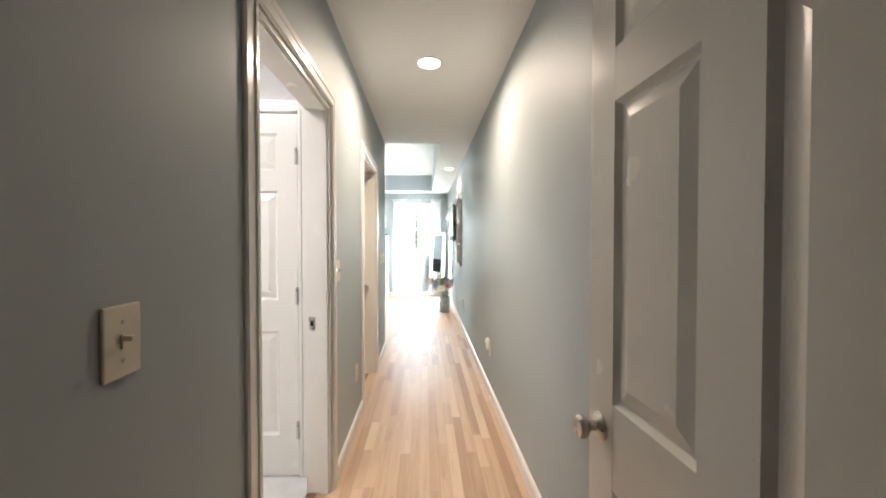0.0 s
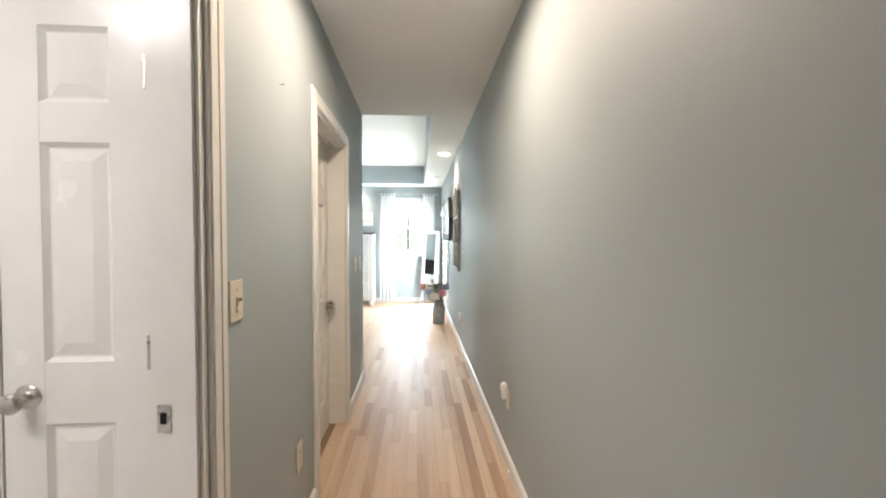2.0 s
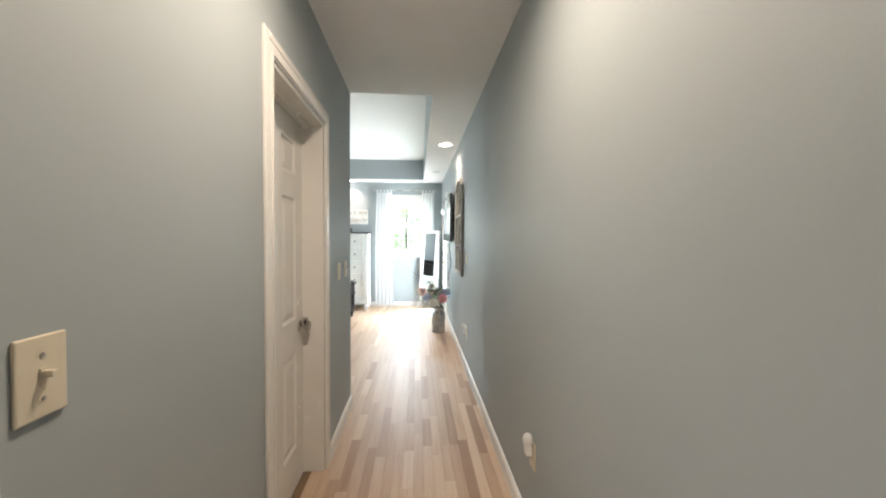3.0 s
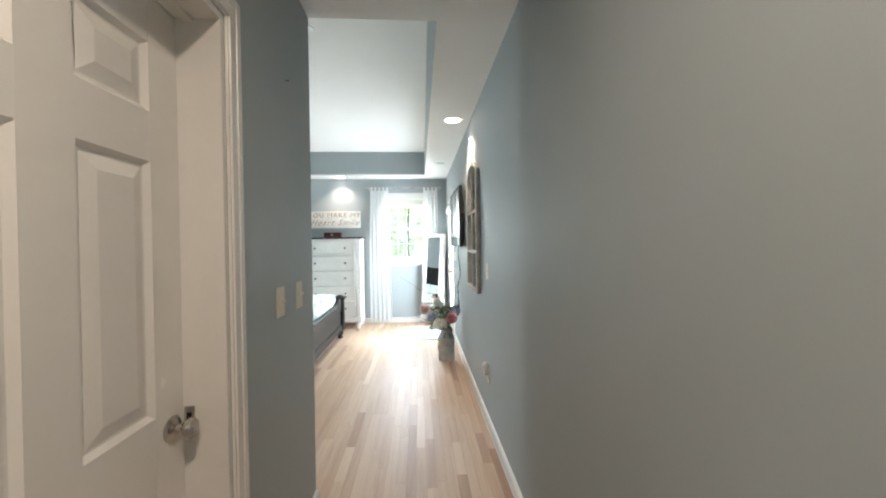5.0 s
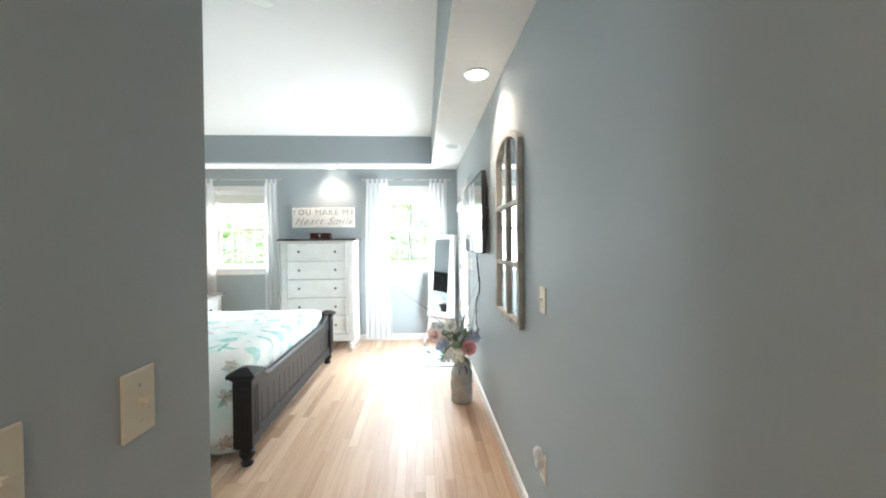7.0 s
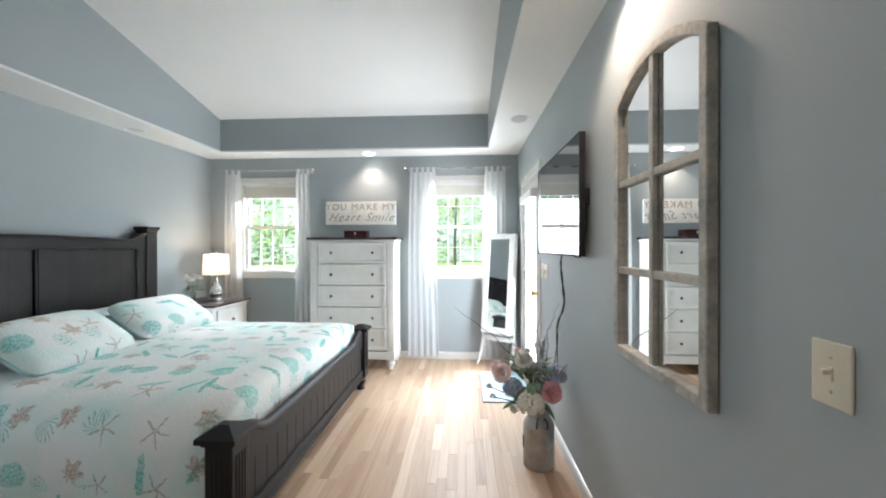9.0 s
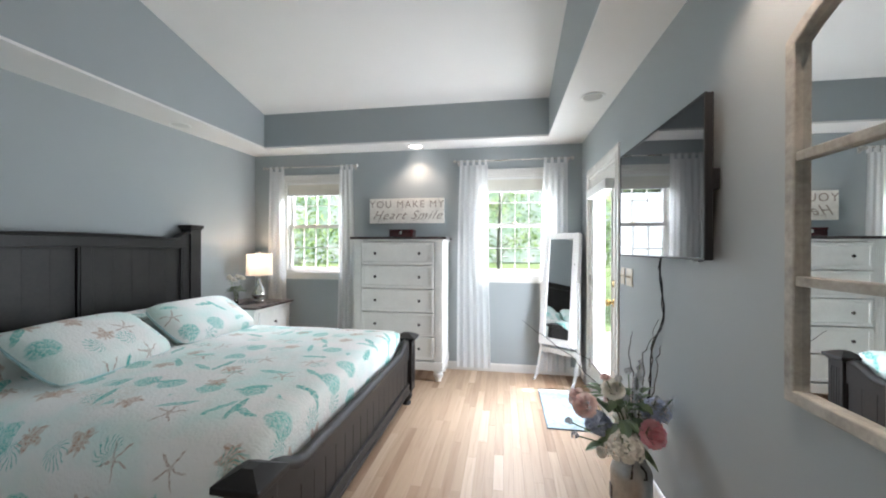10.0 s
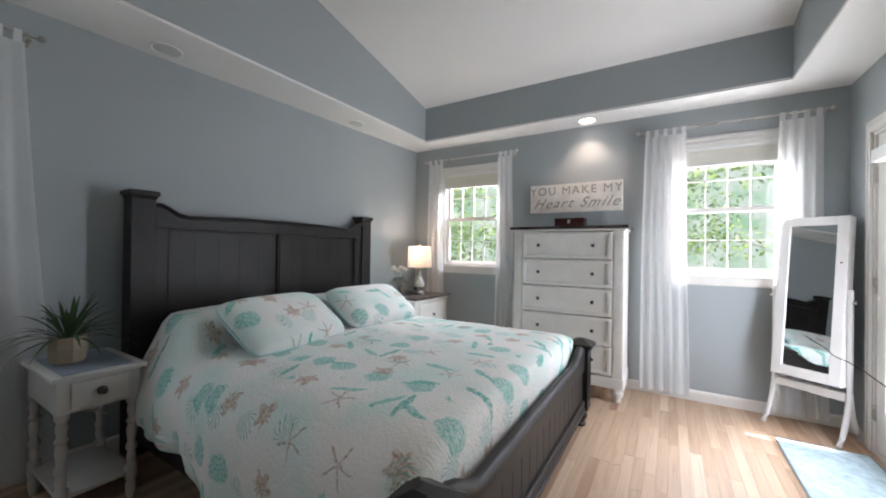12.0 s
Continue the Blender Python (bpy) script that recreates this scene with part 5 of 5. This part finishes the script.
# ---- free-standing mirror cabinet ----
def cheval():
    ob = thing("cheval_mirror", pose(0.385, 10.165, 0, 0, 0, -34), "white free-standing jewelry mirror leaning back on a stand", "mirror")
    tilt = pose(0, -0.045, 0.37, -6.5)
    w, h = 0.185, 1.13
    body = part("cabinet", boxes((-w, w, 0.022, 0.095, 0, h), bevel=0.006), CHEVAL, ob, m=tilt)
    part("mirror_frame", boxes((-w, -w + 0.06, 0, 0.0215, 0, h), (w - 0.06, w, 0, 0.0215, 0, h), (-w + 0.06, w - 0.06, 0, 0.0215, 0, 0.07), (-w + 0.06, w - 0.06, 0, 0.0215, h - 0.06, h), bevel=0.003), CHEVAL, body)
    part("mirror_glass", boxes((-w + 0.055, w - 0.055, 0.012, 0.016, 0.065, h - 0.055)), MIRROR, body, "mirror glass")
    part("lock", lathe([(0.006, 0), (0.006, 0.003), (0.002, 0.004)], 10), DARK_METAL, body, "small dark keyhole", m=pose(w - 0.03, 0, h * 0.72, 90))
    for s in (-1, 1):
        x = s * (w + 0.014)
        part("upright", box(bmesh.new(), x - 0.011, x + 0.011, 0.03, 0.065, 0.20, 1.0, bevel=0.004), CHEVAL, ob)
        part("pivot_knob", lathe([(0.008, 0), (0.012, 0.006), (0.012, 0.014), (0.004, 0.018)], 12), NICKEL, ob, m=pose(x + s * 0.011, 0.047, 0.92, 0, 90 * s))
        for dy in (-1, 1):
            path = [(x, 0.045 + dy * q, z) for q, z in ((0.0, 0.32), (0.02, 0.24), (0.05, 0.15), (0.10, 0.06), (0.135, 0.022), (0.155, 0.016))]
            part("leg", tube(path, 0.017, 8, taper=0.85), CHEVAL, ob, smooth=True)
    part("stretcher", box(bmesh.new(), -w, w, 0.025, 0.06, 0.27, 0.325, bevel=0.004), CHEVAL, ob)


cheval()


# ---- television ----
def television():
    w, h = 1.0, 0.63
    ob = thing("television", pose(0.594, 8.36, 1.605, 0, 0, -89.6), "black flat-screen television on a wall mount", "television")
    part("housing", boxes((-w / 2, w / 2, 0.006, 0.030, -h / 2, h / 2), (-w / 2 + 0.15, w / 2 - 0.15, 0.030, 0.048, -h / 2 + 0.05, h / 2 - 0.2), bevel=0.004), BLACK, ob)
    part("screen", boxes((-w / 2 + 0.010, w / 2 - 0.010, 0.0, 0.0058, -h / 2 + 0.009, h / 2 - 0.010)), SCREEN, ob, "glossy dark screen")
    part("bezel", boxes((-w / 2, w / 2, -0.002, 0.0058, -h / 2, -h / 2 + 0.0085), (-w / 2, w / 2, -0.002, 0.0058, h / 2 - 0.0095, h / 2), (-w / 2, -w / 2 + 0.0095, -0.002, 0.0058, -h / 2 + 0.0085, h / 2 - 0.0095), (w / 2 - 0.0095, w / 2, -0.002, 0.0058, -h / 2 + 0.0085, h / 2 - 0.0095)), BLACK, ob)
    part("wall_mount", boxes((-0.18, 0.18, 0.048, 0.062, -0.12, 0.12), (-0.05, 0.05, 0.050, 0.066, -0.2, -0.12)), DARK_METAL, ob)
    part("connector", box(bmesh.new(), w / 2 - 0.06, w / 2 + 0.002, 0.024, 0.05, -0.05, 0.03, bevel=0.004), BLACK, ob)
    part("sensor", boxes((w / 2 - 0.09, w / 2 - 0.05, -0.001, 0.02, -h / 2 - 0.006, -h / 2)), BLACK, ob)


television()
pts = [(0.64, 8.36 + 0.010 * math.sin(k * 1.1) + 0.0012 * k * k, 1.30 - 0.062 * k) for k in range(15)]
pts = [(0.645 - 0.012 * math.sin(k * 0.9), y - 0.02 * math.sin(k * 0.5), z) for k, (_, y, z) in enumerate(pts)]
cb = single("power_cable", tube(pts, 0.004, 6), BLACK, "black cable hanging down from the television", "cable", smooth=True)
pts2 = [(x - 0.008 * math.sin(k * 1.9), y + 0.010 * math.cos(k * 1.7), z) for k, (x, y, z) in enumerate(pts)]
single("power_cable", tube(pts2, 0.003, 6), BLACK, "thin black cable twisted beside the power cable", "cable", smooth=True)


# ---- arched window-pane mirror ----
def arch_mirror():
    w, hs, rise = 0.575, 0.985, 0.10
    ob = thing("wall_mirror", pose(R, 7.51, 0.917, 0, 0, -90), "arched mirror in a weathered grey six-pane window frame", "mirror")

    def outline(inset):
        rad = (w * w / 4 + rise * rise) / (2 * rise)
        cz = hs + rise - rad
        rr = rad - inset
        half = w / 2 - inset
        arc = [(half * t, cz + math.sqrt(rr * rr - (half * t) ** 2)) for t in np.linspace(1, -1, 17)]
        return [(w / 2 - half, inset), (w / 2 + half, inset)] + [(w / 2 + x, z) for x, z in arc]

    outer, inner = outline(0.0), outline(0.034)
    bm = bmesh.new()
    n = len(outer)
    f0 = [bm.verts.new((x, -0.034, z)) for x, z in outer]
    g0 = [bm.verts.new((x, -0.034, z)) for x, z in inner]
    f1 = [bm.verts.new((x, -0.006, z)) for x, z in outer]
    g1 = [bm.verts.new((x, -0.006, z)) for x, z in inner]
    for k in range(n):
        j = (k + 1) % n
        for a, b in ((f0, g0), (g0, g1), (g1, f1), (f1, f0)):
            bm.faces.new((a[k], a[j], b[j], b[k]))
    bmesh.ops.bevel(bm, geom=[e for e in bm.edges if abs(e.verts[0].co.y + 0.034) < 1e-4 and abs(e.verts[1].co.y + 0.034) < 1e-4], offset=0.003, segments=1, affect="EDGES")
    part("frame", bm, BARN, ob)
    part("backing", slab(outline(0.012), -0.0055, -0.0005), BARN, ob)
    part("mirror_glass", slab(outline(0.030), -0.012, -0.0075), MIRROR, ob, "mirror glass")
    part("muntin", box(bmesh.new(), w / 2 - 0.014, w / 2 + 0.014, -0.030, -0.0125, 0.033, hs + rise - 0.033, bevel=0.003), BARN, ob)
    for z in (0.33, 0.665):
        for x0, x1 in ((0.033, w / 2 - 0.0145), (w / 2 + 0.0145, w - 0.033)):
            part("muntin", box(bmesh.new(), x0, x1, -0.029, -0.0125, z - 0.013, z + 0.013, bevel=0.003), BARN, ob)


arch_mirror()


# ---- milk can of flowers ----
def milk_can():
    vx, vy = 0.475, 8.27
    can = thing("milk_can", pose(vx, vy, 0), "galvanised metal milk can standing on the floor", "vase")
    part("can_body", lathe([(0.090, 0), (0.094, 0.004), (0.095, 0.012), (0.0935, 0.02), (0.0935, 0.235), (0.095, 0.245), (0.088, 0.27), (0.070, 0.295), (0.064, 0.31), (0.064, 0.34), (0.076, 0.352), (0.076, 0.358), (0.060, 0.35), (0.058, 0.29)], 36), GALVANISED, can, smooth=True)
    for s in (-1, 1):
        part("can_handle", tube([(s * 0.03, -0.088, 0.262), (s * 0.032, -0.108, 0.275), (s * 0.03, -0.104, 0.305), (s * 0.018, -0.075, 0.318)], 0.005, 8), DARK_METAL, can, "dark wire handle", smooth=True)
    part("label_plate", box(bmesh.new(), -0.0025, 0.0025, -0.018, 0.018, 0.11, 0.18, bevel=0.001), DARK_METAL, can, m=pose(-0.0938, 0, 0))
    fl = thing("flower_bouquet", pose(vx, vy, 0.30), "mixed artificial bouquet of peonies, hydrangeas and greenery", "flowers")
    rnd = random.Random(21)
    stems = bmesh.new()

    def stem(tip, base=(0, 0, 0.0)):
        t = Vector(tip)
        tube([base, (t.x * 0.25, t.y * 0.25, t.z * 0.45), (t.x * 0.95, t.y * 0.95, t.z * 0.96)], 0.003, 5, stems)

    blooms = (("peony", PETAL_BLUSH, (-0.235, -0.07, 0.285), 0.060, (-0.5, -0.7, 0.4)), ("peony", PETAL_BLUSH, (-0.265, -0.01, 0.30), 0.048, (-0.8, -0.2, 0.5)),
              ("peony", PETAL_PINK, (0.055, -0.13, 0.195), 0.064, (0.3, -0.9, 0.35)), ("peony", PETAL_WHITE, (-0.10, -0.05, 0.365), 0.055, (-0.2, -0.6, 0.7)),
              ("peony", PETAL_BLUSH, (0.04, 0.08, 0.27), 0.05, (0.3, 0.3, 0.8)), ("bud", PETAL_BLUSH, (-0.14, -0.07, 0.425), 0.024, (-0.2, -0.3, 1)),
              ("bud", PETAL_WHITE, (-0.17, -0.12, 0.09), 0.026, (-0.6, -0.6, 0.2)), ("peony", PETAL_BLUSH, (-0.06, 0.12, 0.26), 0.05, (-0.3, 0.5, 0.7)))
    for name, mat, c, r, lean in blooms:
        bm = bmesh.new()
        rose(bm, c, r, rnd, lean)
        part(name, bm, mat, fl, smooth=True)
        stem(c)
    for mat, c, r in ((PETAL_WHITE, (-0.075, -0.14, 0.13), 0.082), (PETAL_BLUE, (0.10, -0.03, 0.26), 0.062), (PETAL_BLUE, (-0.165, -0.05, 0.19), 0.06), (PETAL_WHITE, (0.02, 0.13, 0.16), 0.07)):
        bm = bmesh.new()
        petal_ball(bm, c, r, 130, rnd, 0.0145)
        part("hydrangea", bm, mat, fl)
        stem(c)
    for k in range(5):
        c = ((-0.29, -0.14, 0.17), (-0.31, -0.09, 0.21), (-0.04, -0.05, 0.32), (0.0, 0.05, 0.42), (-0.08, -0.07, 0.42))[k]
        bm = bmesh.new()
        petal_ball(bm, c, 0.018, 26, rnd, 0.006, 1.0)
        part("thistle", bm, LEAF_GREY, fl)
        stem(c)
    for k in range(5):
        c = Vector(((0.02, -0.03, 0.44), (0.04, 0.0, 0.49), (0.09, -0.08, 0.35), (0.15, -0.10, 0.36), (0.0, -0.08, 0.37))[k])
        bm = bmesh.new()
        way = Vector((c.x, c.y, 0.35)).normalized()
        for q in range(70):
            t = rnd.random()
            p = c - way * 0.13 * t
            d = Vector((rnd.uniform(-1, 1), rnd.uniform(-1, 1), rnd.uniform(-0.2, 1))).normalized()
            leaf(bm, p, d, 0.014 + 0.030 * t, 0.0055, 0.2)
        part("dusty_miller", bm, LEAF_GREY, fl)
        stem(c)
    for k in range(78):
        a = k * 2.4 + rnd.uniform(-0.3, 0.3)
        el = rnd.uniform(-0.25, 0.9)
        way = Vector((math.cos(a), math.sin(a), el))
        if way.x > 0.35:
            way.x = 0.35
        bm = bmesh.new()
        leaf(bm, (-0.05 + 0.075 * math.cos(a), 0.075 * math.sin(a), rnd.uniform(0.08, 0.33)), way, rnd.uniform(0.08, 0.125), rnd.uniform(0.018, 0.032), 0.25)
        part("leaf", bm, LEAF_SAGE, fl)
    part("stem", stems, LEAF_SAGE, fl)

    def twig(pts, r=0.0032):
        out = []
        for i in range(len(pts) - 1):
            for q in range(4):
                t = q / 4
                p = Vector(pts[i]).lerp(Vector(pts[i + 1]), t)
                out.append(p + Vector((rnd.uniform(-1, 1), rnd.uniform(-1, 1), rnd.uniform(-1, 1))) * 0.009)
        out.append(Vector(pts[-1]))
        part("twig", tube(out, r, 5, taper=0.35), TWIG, fl, "dark curly willow twig", smooth=True)

    twig([(0, 0, 0.1), (-0.13, 0.03, 0.33), (-0.28, 0.05, 0.48), (-0.42, 0.06, 0.58), (-0.52, 0.06, 0.655)])
    twig([(0, 0.02, 0.1), (-0.08, 0.10, 0.33), (-0.17, 0.16, 0.44), (-0.27, 0.2, 0.50)])
    twig([(0.02, 0, 0.1), (0.06, 0.0, 0.40), (0.05, 0.02, 0.52), (0.10, 0.02, 0.60), (0.13, 0.02, 0.69)])
    twig([(0.0, 0, 0.1), (0.02, 0.03, 0.42), (0.0, 0.05, 0.55), (0.02, 0.06, 0.62)])
    twig([(0.02, 0, 0.1), (0.09, -0.01, 0.35), (0.115, 0.0, 0.5), (0.14, 0.02, 0.56)])


milk_can()

# rug by the glass door
rg = single("doormat", box(bmesh.new(), 0.185, 0.615, 9.17, 9.93, 0.0, 0.010, bevel=0.003), RUG, "pale blue woven mat by the glass door", "rug")
part("binding", boxes((0.177, 0.185, 9.162, 9.938, 0.0, 0.009), (0.615, 0.623, 9.162, 9.938, 0.0, 0.009), (0.185, 0.615, 9.162, 9.17, 0.0, 0.009), (0.185, 0.615, 9.93, 9.938, 0.0, 0.009)), RUG_EDGE, rg, "grey bound edge")


# ---- outdoors ----
single("ground", boxes((-200, 200, -200, 200, -0.9, -0.7)), LAWN, "green lawn around the house", "ground", kind="structure")
structure("foundation", boxes((BL - 0.14, R + 0.14, 0.06, FAR + 0.12, -0.72, -0.07)), SIDING, "pale house foundation", "foundation")


def woods_backdrop():
    """A plain curved sheet far behind the yard that glows in the colours of sunlit woods."""
    m, nt, p = material("glowing_woods")
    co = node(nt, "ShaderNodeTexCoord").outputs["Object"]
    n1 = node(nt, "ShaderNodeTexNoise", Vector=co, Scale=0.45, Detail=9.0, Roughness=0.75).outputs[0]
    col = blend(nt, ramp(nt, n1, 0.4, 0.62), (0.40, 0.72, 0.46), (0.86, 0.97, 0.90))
    # black base: the sunlit look is all emission, no lamp lights the sheet
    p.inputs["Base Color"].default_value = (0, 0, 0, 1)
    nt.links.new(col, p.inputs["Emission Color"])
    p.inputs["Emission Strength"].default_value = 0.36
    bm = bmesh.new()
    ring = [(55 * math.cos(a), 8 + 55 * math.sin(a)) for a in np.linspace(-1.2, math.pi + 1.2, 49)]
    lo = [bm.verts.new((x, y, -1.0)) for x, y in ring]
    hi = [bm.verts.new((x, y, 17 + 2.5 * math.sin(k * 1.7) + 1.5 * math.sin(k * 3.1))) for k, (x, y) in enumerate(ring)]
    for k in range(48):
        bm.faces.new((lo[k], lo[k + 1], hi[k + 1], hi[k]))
    single("backdrop", bm, m, "glowing curved sheet coloured like distant sunlit green woods", "backdrop", kind="structure")


woods_backdrop()
dk = thing("deck", pose(R + 0.2, 9.6, -0.15), "weathered wooden deck outside the glass door", "deck")
for k in range(46):
    wpart("deck_board", boxes((R + 0.16 + k * 0.145, R + 0.30 + k * 0.145, 7.2, 13.2, -0.15, -0.12)), DECK, dk)
for k in range(6):
    wpart("deck_joist", boxes((R + 0.16, R + 6.8, 7.25 + k * 1.16, 7.30 + k * 1.16, -0.7, -0.151)), DECK, dk)
rail = thing("deck_railing", pose(R + 6.7, 9.6, -0.12), "white deck railing with square balusters", "railing")
wpart("top_rail", boxes((R + 6.66, R + 6.74, 7.2, 13.2, 0.78, 0.82)), TRIM, rail)
wpart("bottom_rail", boxes((R + 6.68, R + 6.72, 7.2, 13.2, -0.02, 0.02)), TRIM, rail)
for k in range(46):
    wpart("baluster", boxes((R + 6.685, R + 6.715, 7.32 + k * 0.125, 7.35 + k * 0.125, 0.02, 0.78)), TRIM, rail)
for y in (7.2, 10.15, 13.12):
    wpart("post", boxes((R + 6.655, R + 6.745, y, y + 0.09, -0.12, 0.78)), TRIM, rail)


def tree_mesh(seed, height, spread, leaves):
    rnd = random.Random(seed)
    trunk = bmesh.new()
    tube([(0, 0, 0), (0.05, 0.03, height * 0.3), (-0.03, 0.05, height * 0.6), (0.02, 0, height * 0.9)], 0.10, 10, trunk, taper=0.25)
    tips = []
    for k in range(18):
        z = height * rnd.uniform(0.10, 0.85)
        a = rnd.uniform(0, 6.28)
        ln = spread * rnd.uniform(0.6, 1.0) * (1.1 - 0.5 * z / height)
        end = Vector((ln * math.cos(a), ln * math.sin(a), z + ln * 0.35))
        tube([(0, 0, z), end * 0.5 + Vector((0, 0, z * 0.5 + 0.1)), end], 0.028, 6, trunk, taper=0.2)
        tips += [end, end * 0.6 + Vector((0, 0, z * 0.4)), end * 0.8 + Vector((0, 0, z * 0.2))]
    verts, faces = [], []
    for _ in range(leaves):
        c = rnd.choice(tips) + Vector((rnd.gauss(0, 0.42), rnd.gauss(0, 0.42), rnd.gauss(0, 0.34)))
        s = rnd.uniform(0.06, 0.13)
        q = Euler((rnd.uniform(-0.9, 0.9), rnd.uniform(-0.9, 0.9), rnd.uniform(0, 6.28))).to_matrix()
        b = len(verts)
        for p in ((-s, 0, 0), (0, -0.45 * s, 0.08 * s), (s, 0, 0), (0, 0.45 * s, 0.08 * s)):
            verts.append(c + q @ Vector(p))
        faces.append((b, b + 1, b + 2, b + 3))
    me = bpy.data.meshes.new("crown")
    me.from_pydata(verts, [], faces)
    me.materials.append(LEAF_TREE)
    return mesh_of("trunk", trunk, BARK, True), me


def plant_tree(seed, height, spread, leaves):
    t, c = tree_mesh(seed, height, spread, leaves)
    ob = thing("tree", pose(0, 0, -0.7), "leafy green deciduous tree in summer", "tree", group="trees in the yard")
    for n, me in (("trunk", t), ("crown", c)):
        k = new(n, me)
        k.parent = ob
    return ob


ta = plant_tree(3, 7.5, 2.6, 3200)
ta.matrix_basis = pose(-3.6, 19.0, -0.7)
tb2 = plant_tree(8, 8.5, 2.9, 3400)
tb2.matrix_basis = pose(2.9, 20.0, -0.7, 0, 0, 40)
for src, spots in ((ta, ((-8.8, 19.5, 70), (-0.4, 24.5, 200))), (tb2, ((-6.2, 25.5, 10), (5.9, 24.5, 260), (9.5, 19.0, 90), (-9.5, 8.0, 60), (-9.0, 4.5, 140)))):
    for x, y, a in spots:
        copy_thing(src, pose(x, y, -0.7, 0, 0, a))


# ---- floors, board by board ----
floor = structure("floor", boxes((L - 0.12, R, 0.2, NEAR, -0.07, -0.0065), (BL - 0.2, R, NEAR, FAR, -0.07, -0.0065)), surface("floor_underlay", (0.24, 0.15, 0.09), rough=0.9), "pale natural oak strip flooring", "floor")
STRIP = 0.0572


def board_mesh(length):
    w, g = STRIP / 2 - 0.0001, 0.0004
    bm = bmesh.new()
    lo = [bm.verts.new((x, y, -0.0065)) for x, y in ((-w, 0.0004), (w, 0.0004), (w, length - 0.0004), (-w, length - 0.0004))]
    md = [bm.verts.new((v.co.x, v.co.y, -0.0012)) for v in lo]
    hi = [bm.verts.new((x, y, 0.0)) for x, y in ((-w + g, g), (w - g, g), (w - g, length - g), (-w + g, length - g))]
    for a, b in ((lo, md), (md, hi)):
        for k in range(4):
            bm.faces.new((a[k], a[(k + 1) % 4], b[(k + 1) % 4], b[k]))
    bm.faces.new(hi)
    return bm


LENGTHS = (0.35, 0.5, 0.65, 0.8, 0.95, 1.1)
shared = {}
rnd = random.Random(77)
verts, faces = [], []
pieces = 0
x = R - STRIP / 2
while x > BL - 0.15:
    y0 = 0.2 if x > L - 0.05 else NEAR
    y = y0 - rnd.uniform(0, 0.8)
    y = max(y, y0)
    first = True
    while y < FAR - 0.01:
        ln = rnd.choice(LENGTHS)
        if first:
            ln, first = rnd.choice(LENGTHS[:4]), False
        if FAR - y - ln < 0.3:
            ln = round(FAR - y, 4)
        near = x > -0.62 and 2.4 < y < 9.9
        if near and pieces < 300:
            if ln not in shared:
                shared[ln] = mesh_of("plank", board_mesh(ln), OAK_PART)
            ob = new("plank", shared[ln])
            ob.parent = floor
            ob.location = (x, y, 0)
            pieces += 1
        else:
            w = STRIP / 2 - 0.0001
            b = len(verts)
            verts += [(x - w, y + 0.0006, -0.006), (x + w, y + 0.0006, -0.006), (x + w, y + ln - 0.0006, -0.006), (x - w, y + ln - 0.0006, -0.006),
                      (x - w + 0.0004, y + 0.001, 0), (x + w - 0.0004, y + 0.001, 0), (x + w - 0.0004, y + ln - 0.001, 0), (x - w + 0.0004, y + ln - 0.001, 0)]
            faces += [(b, b + 1, b + 5, b + 4), (b + 1, b + 2, b + 6, b + 5), (b + 2, b + 3, b + 7, b + 6), (b + 3, b, b + 4, b + 7), (b + 4, b + 5, b + 6, b + 7)]
        y += ln
    x -= STRIP
me = bpy.data.meshes.new("plank_field")
me.from_pydata(verts, [], faces)
me.materials.append(OAK_REST)
rest = new("plank_field", me)
rest.parent = floor
rest["kind"] = "stuff"

# bathroom tiles
tile_me = mesh_of("tile", box(bmesh.new(), 0.001, 0.302, 0.001, 0.302, -0.006, 0.002, bevel=0.0015), TILE)
for i in range(5):
    for j in range(7):
        tx, ty = L - 0.12 - 0.304 * (i + 1), 3.561 - 0.304 * (j + 1)
        if ty > 1.5:
            ob = new("tile", tile_me)
            ob.parent = bath_floor
            ob.location = (tx, ty, 0)
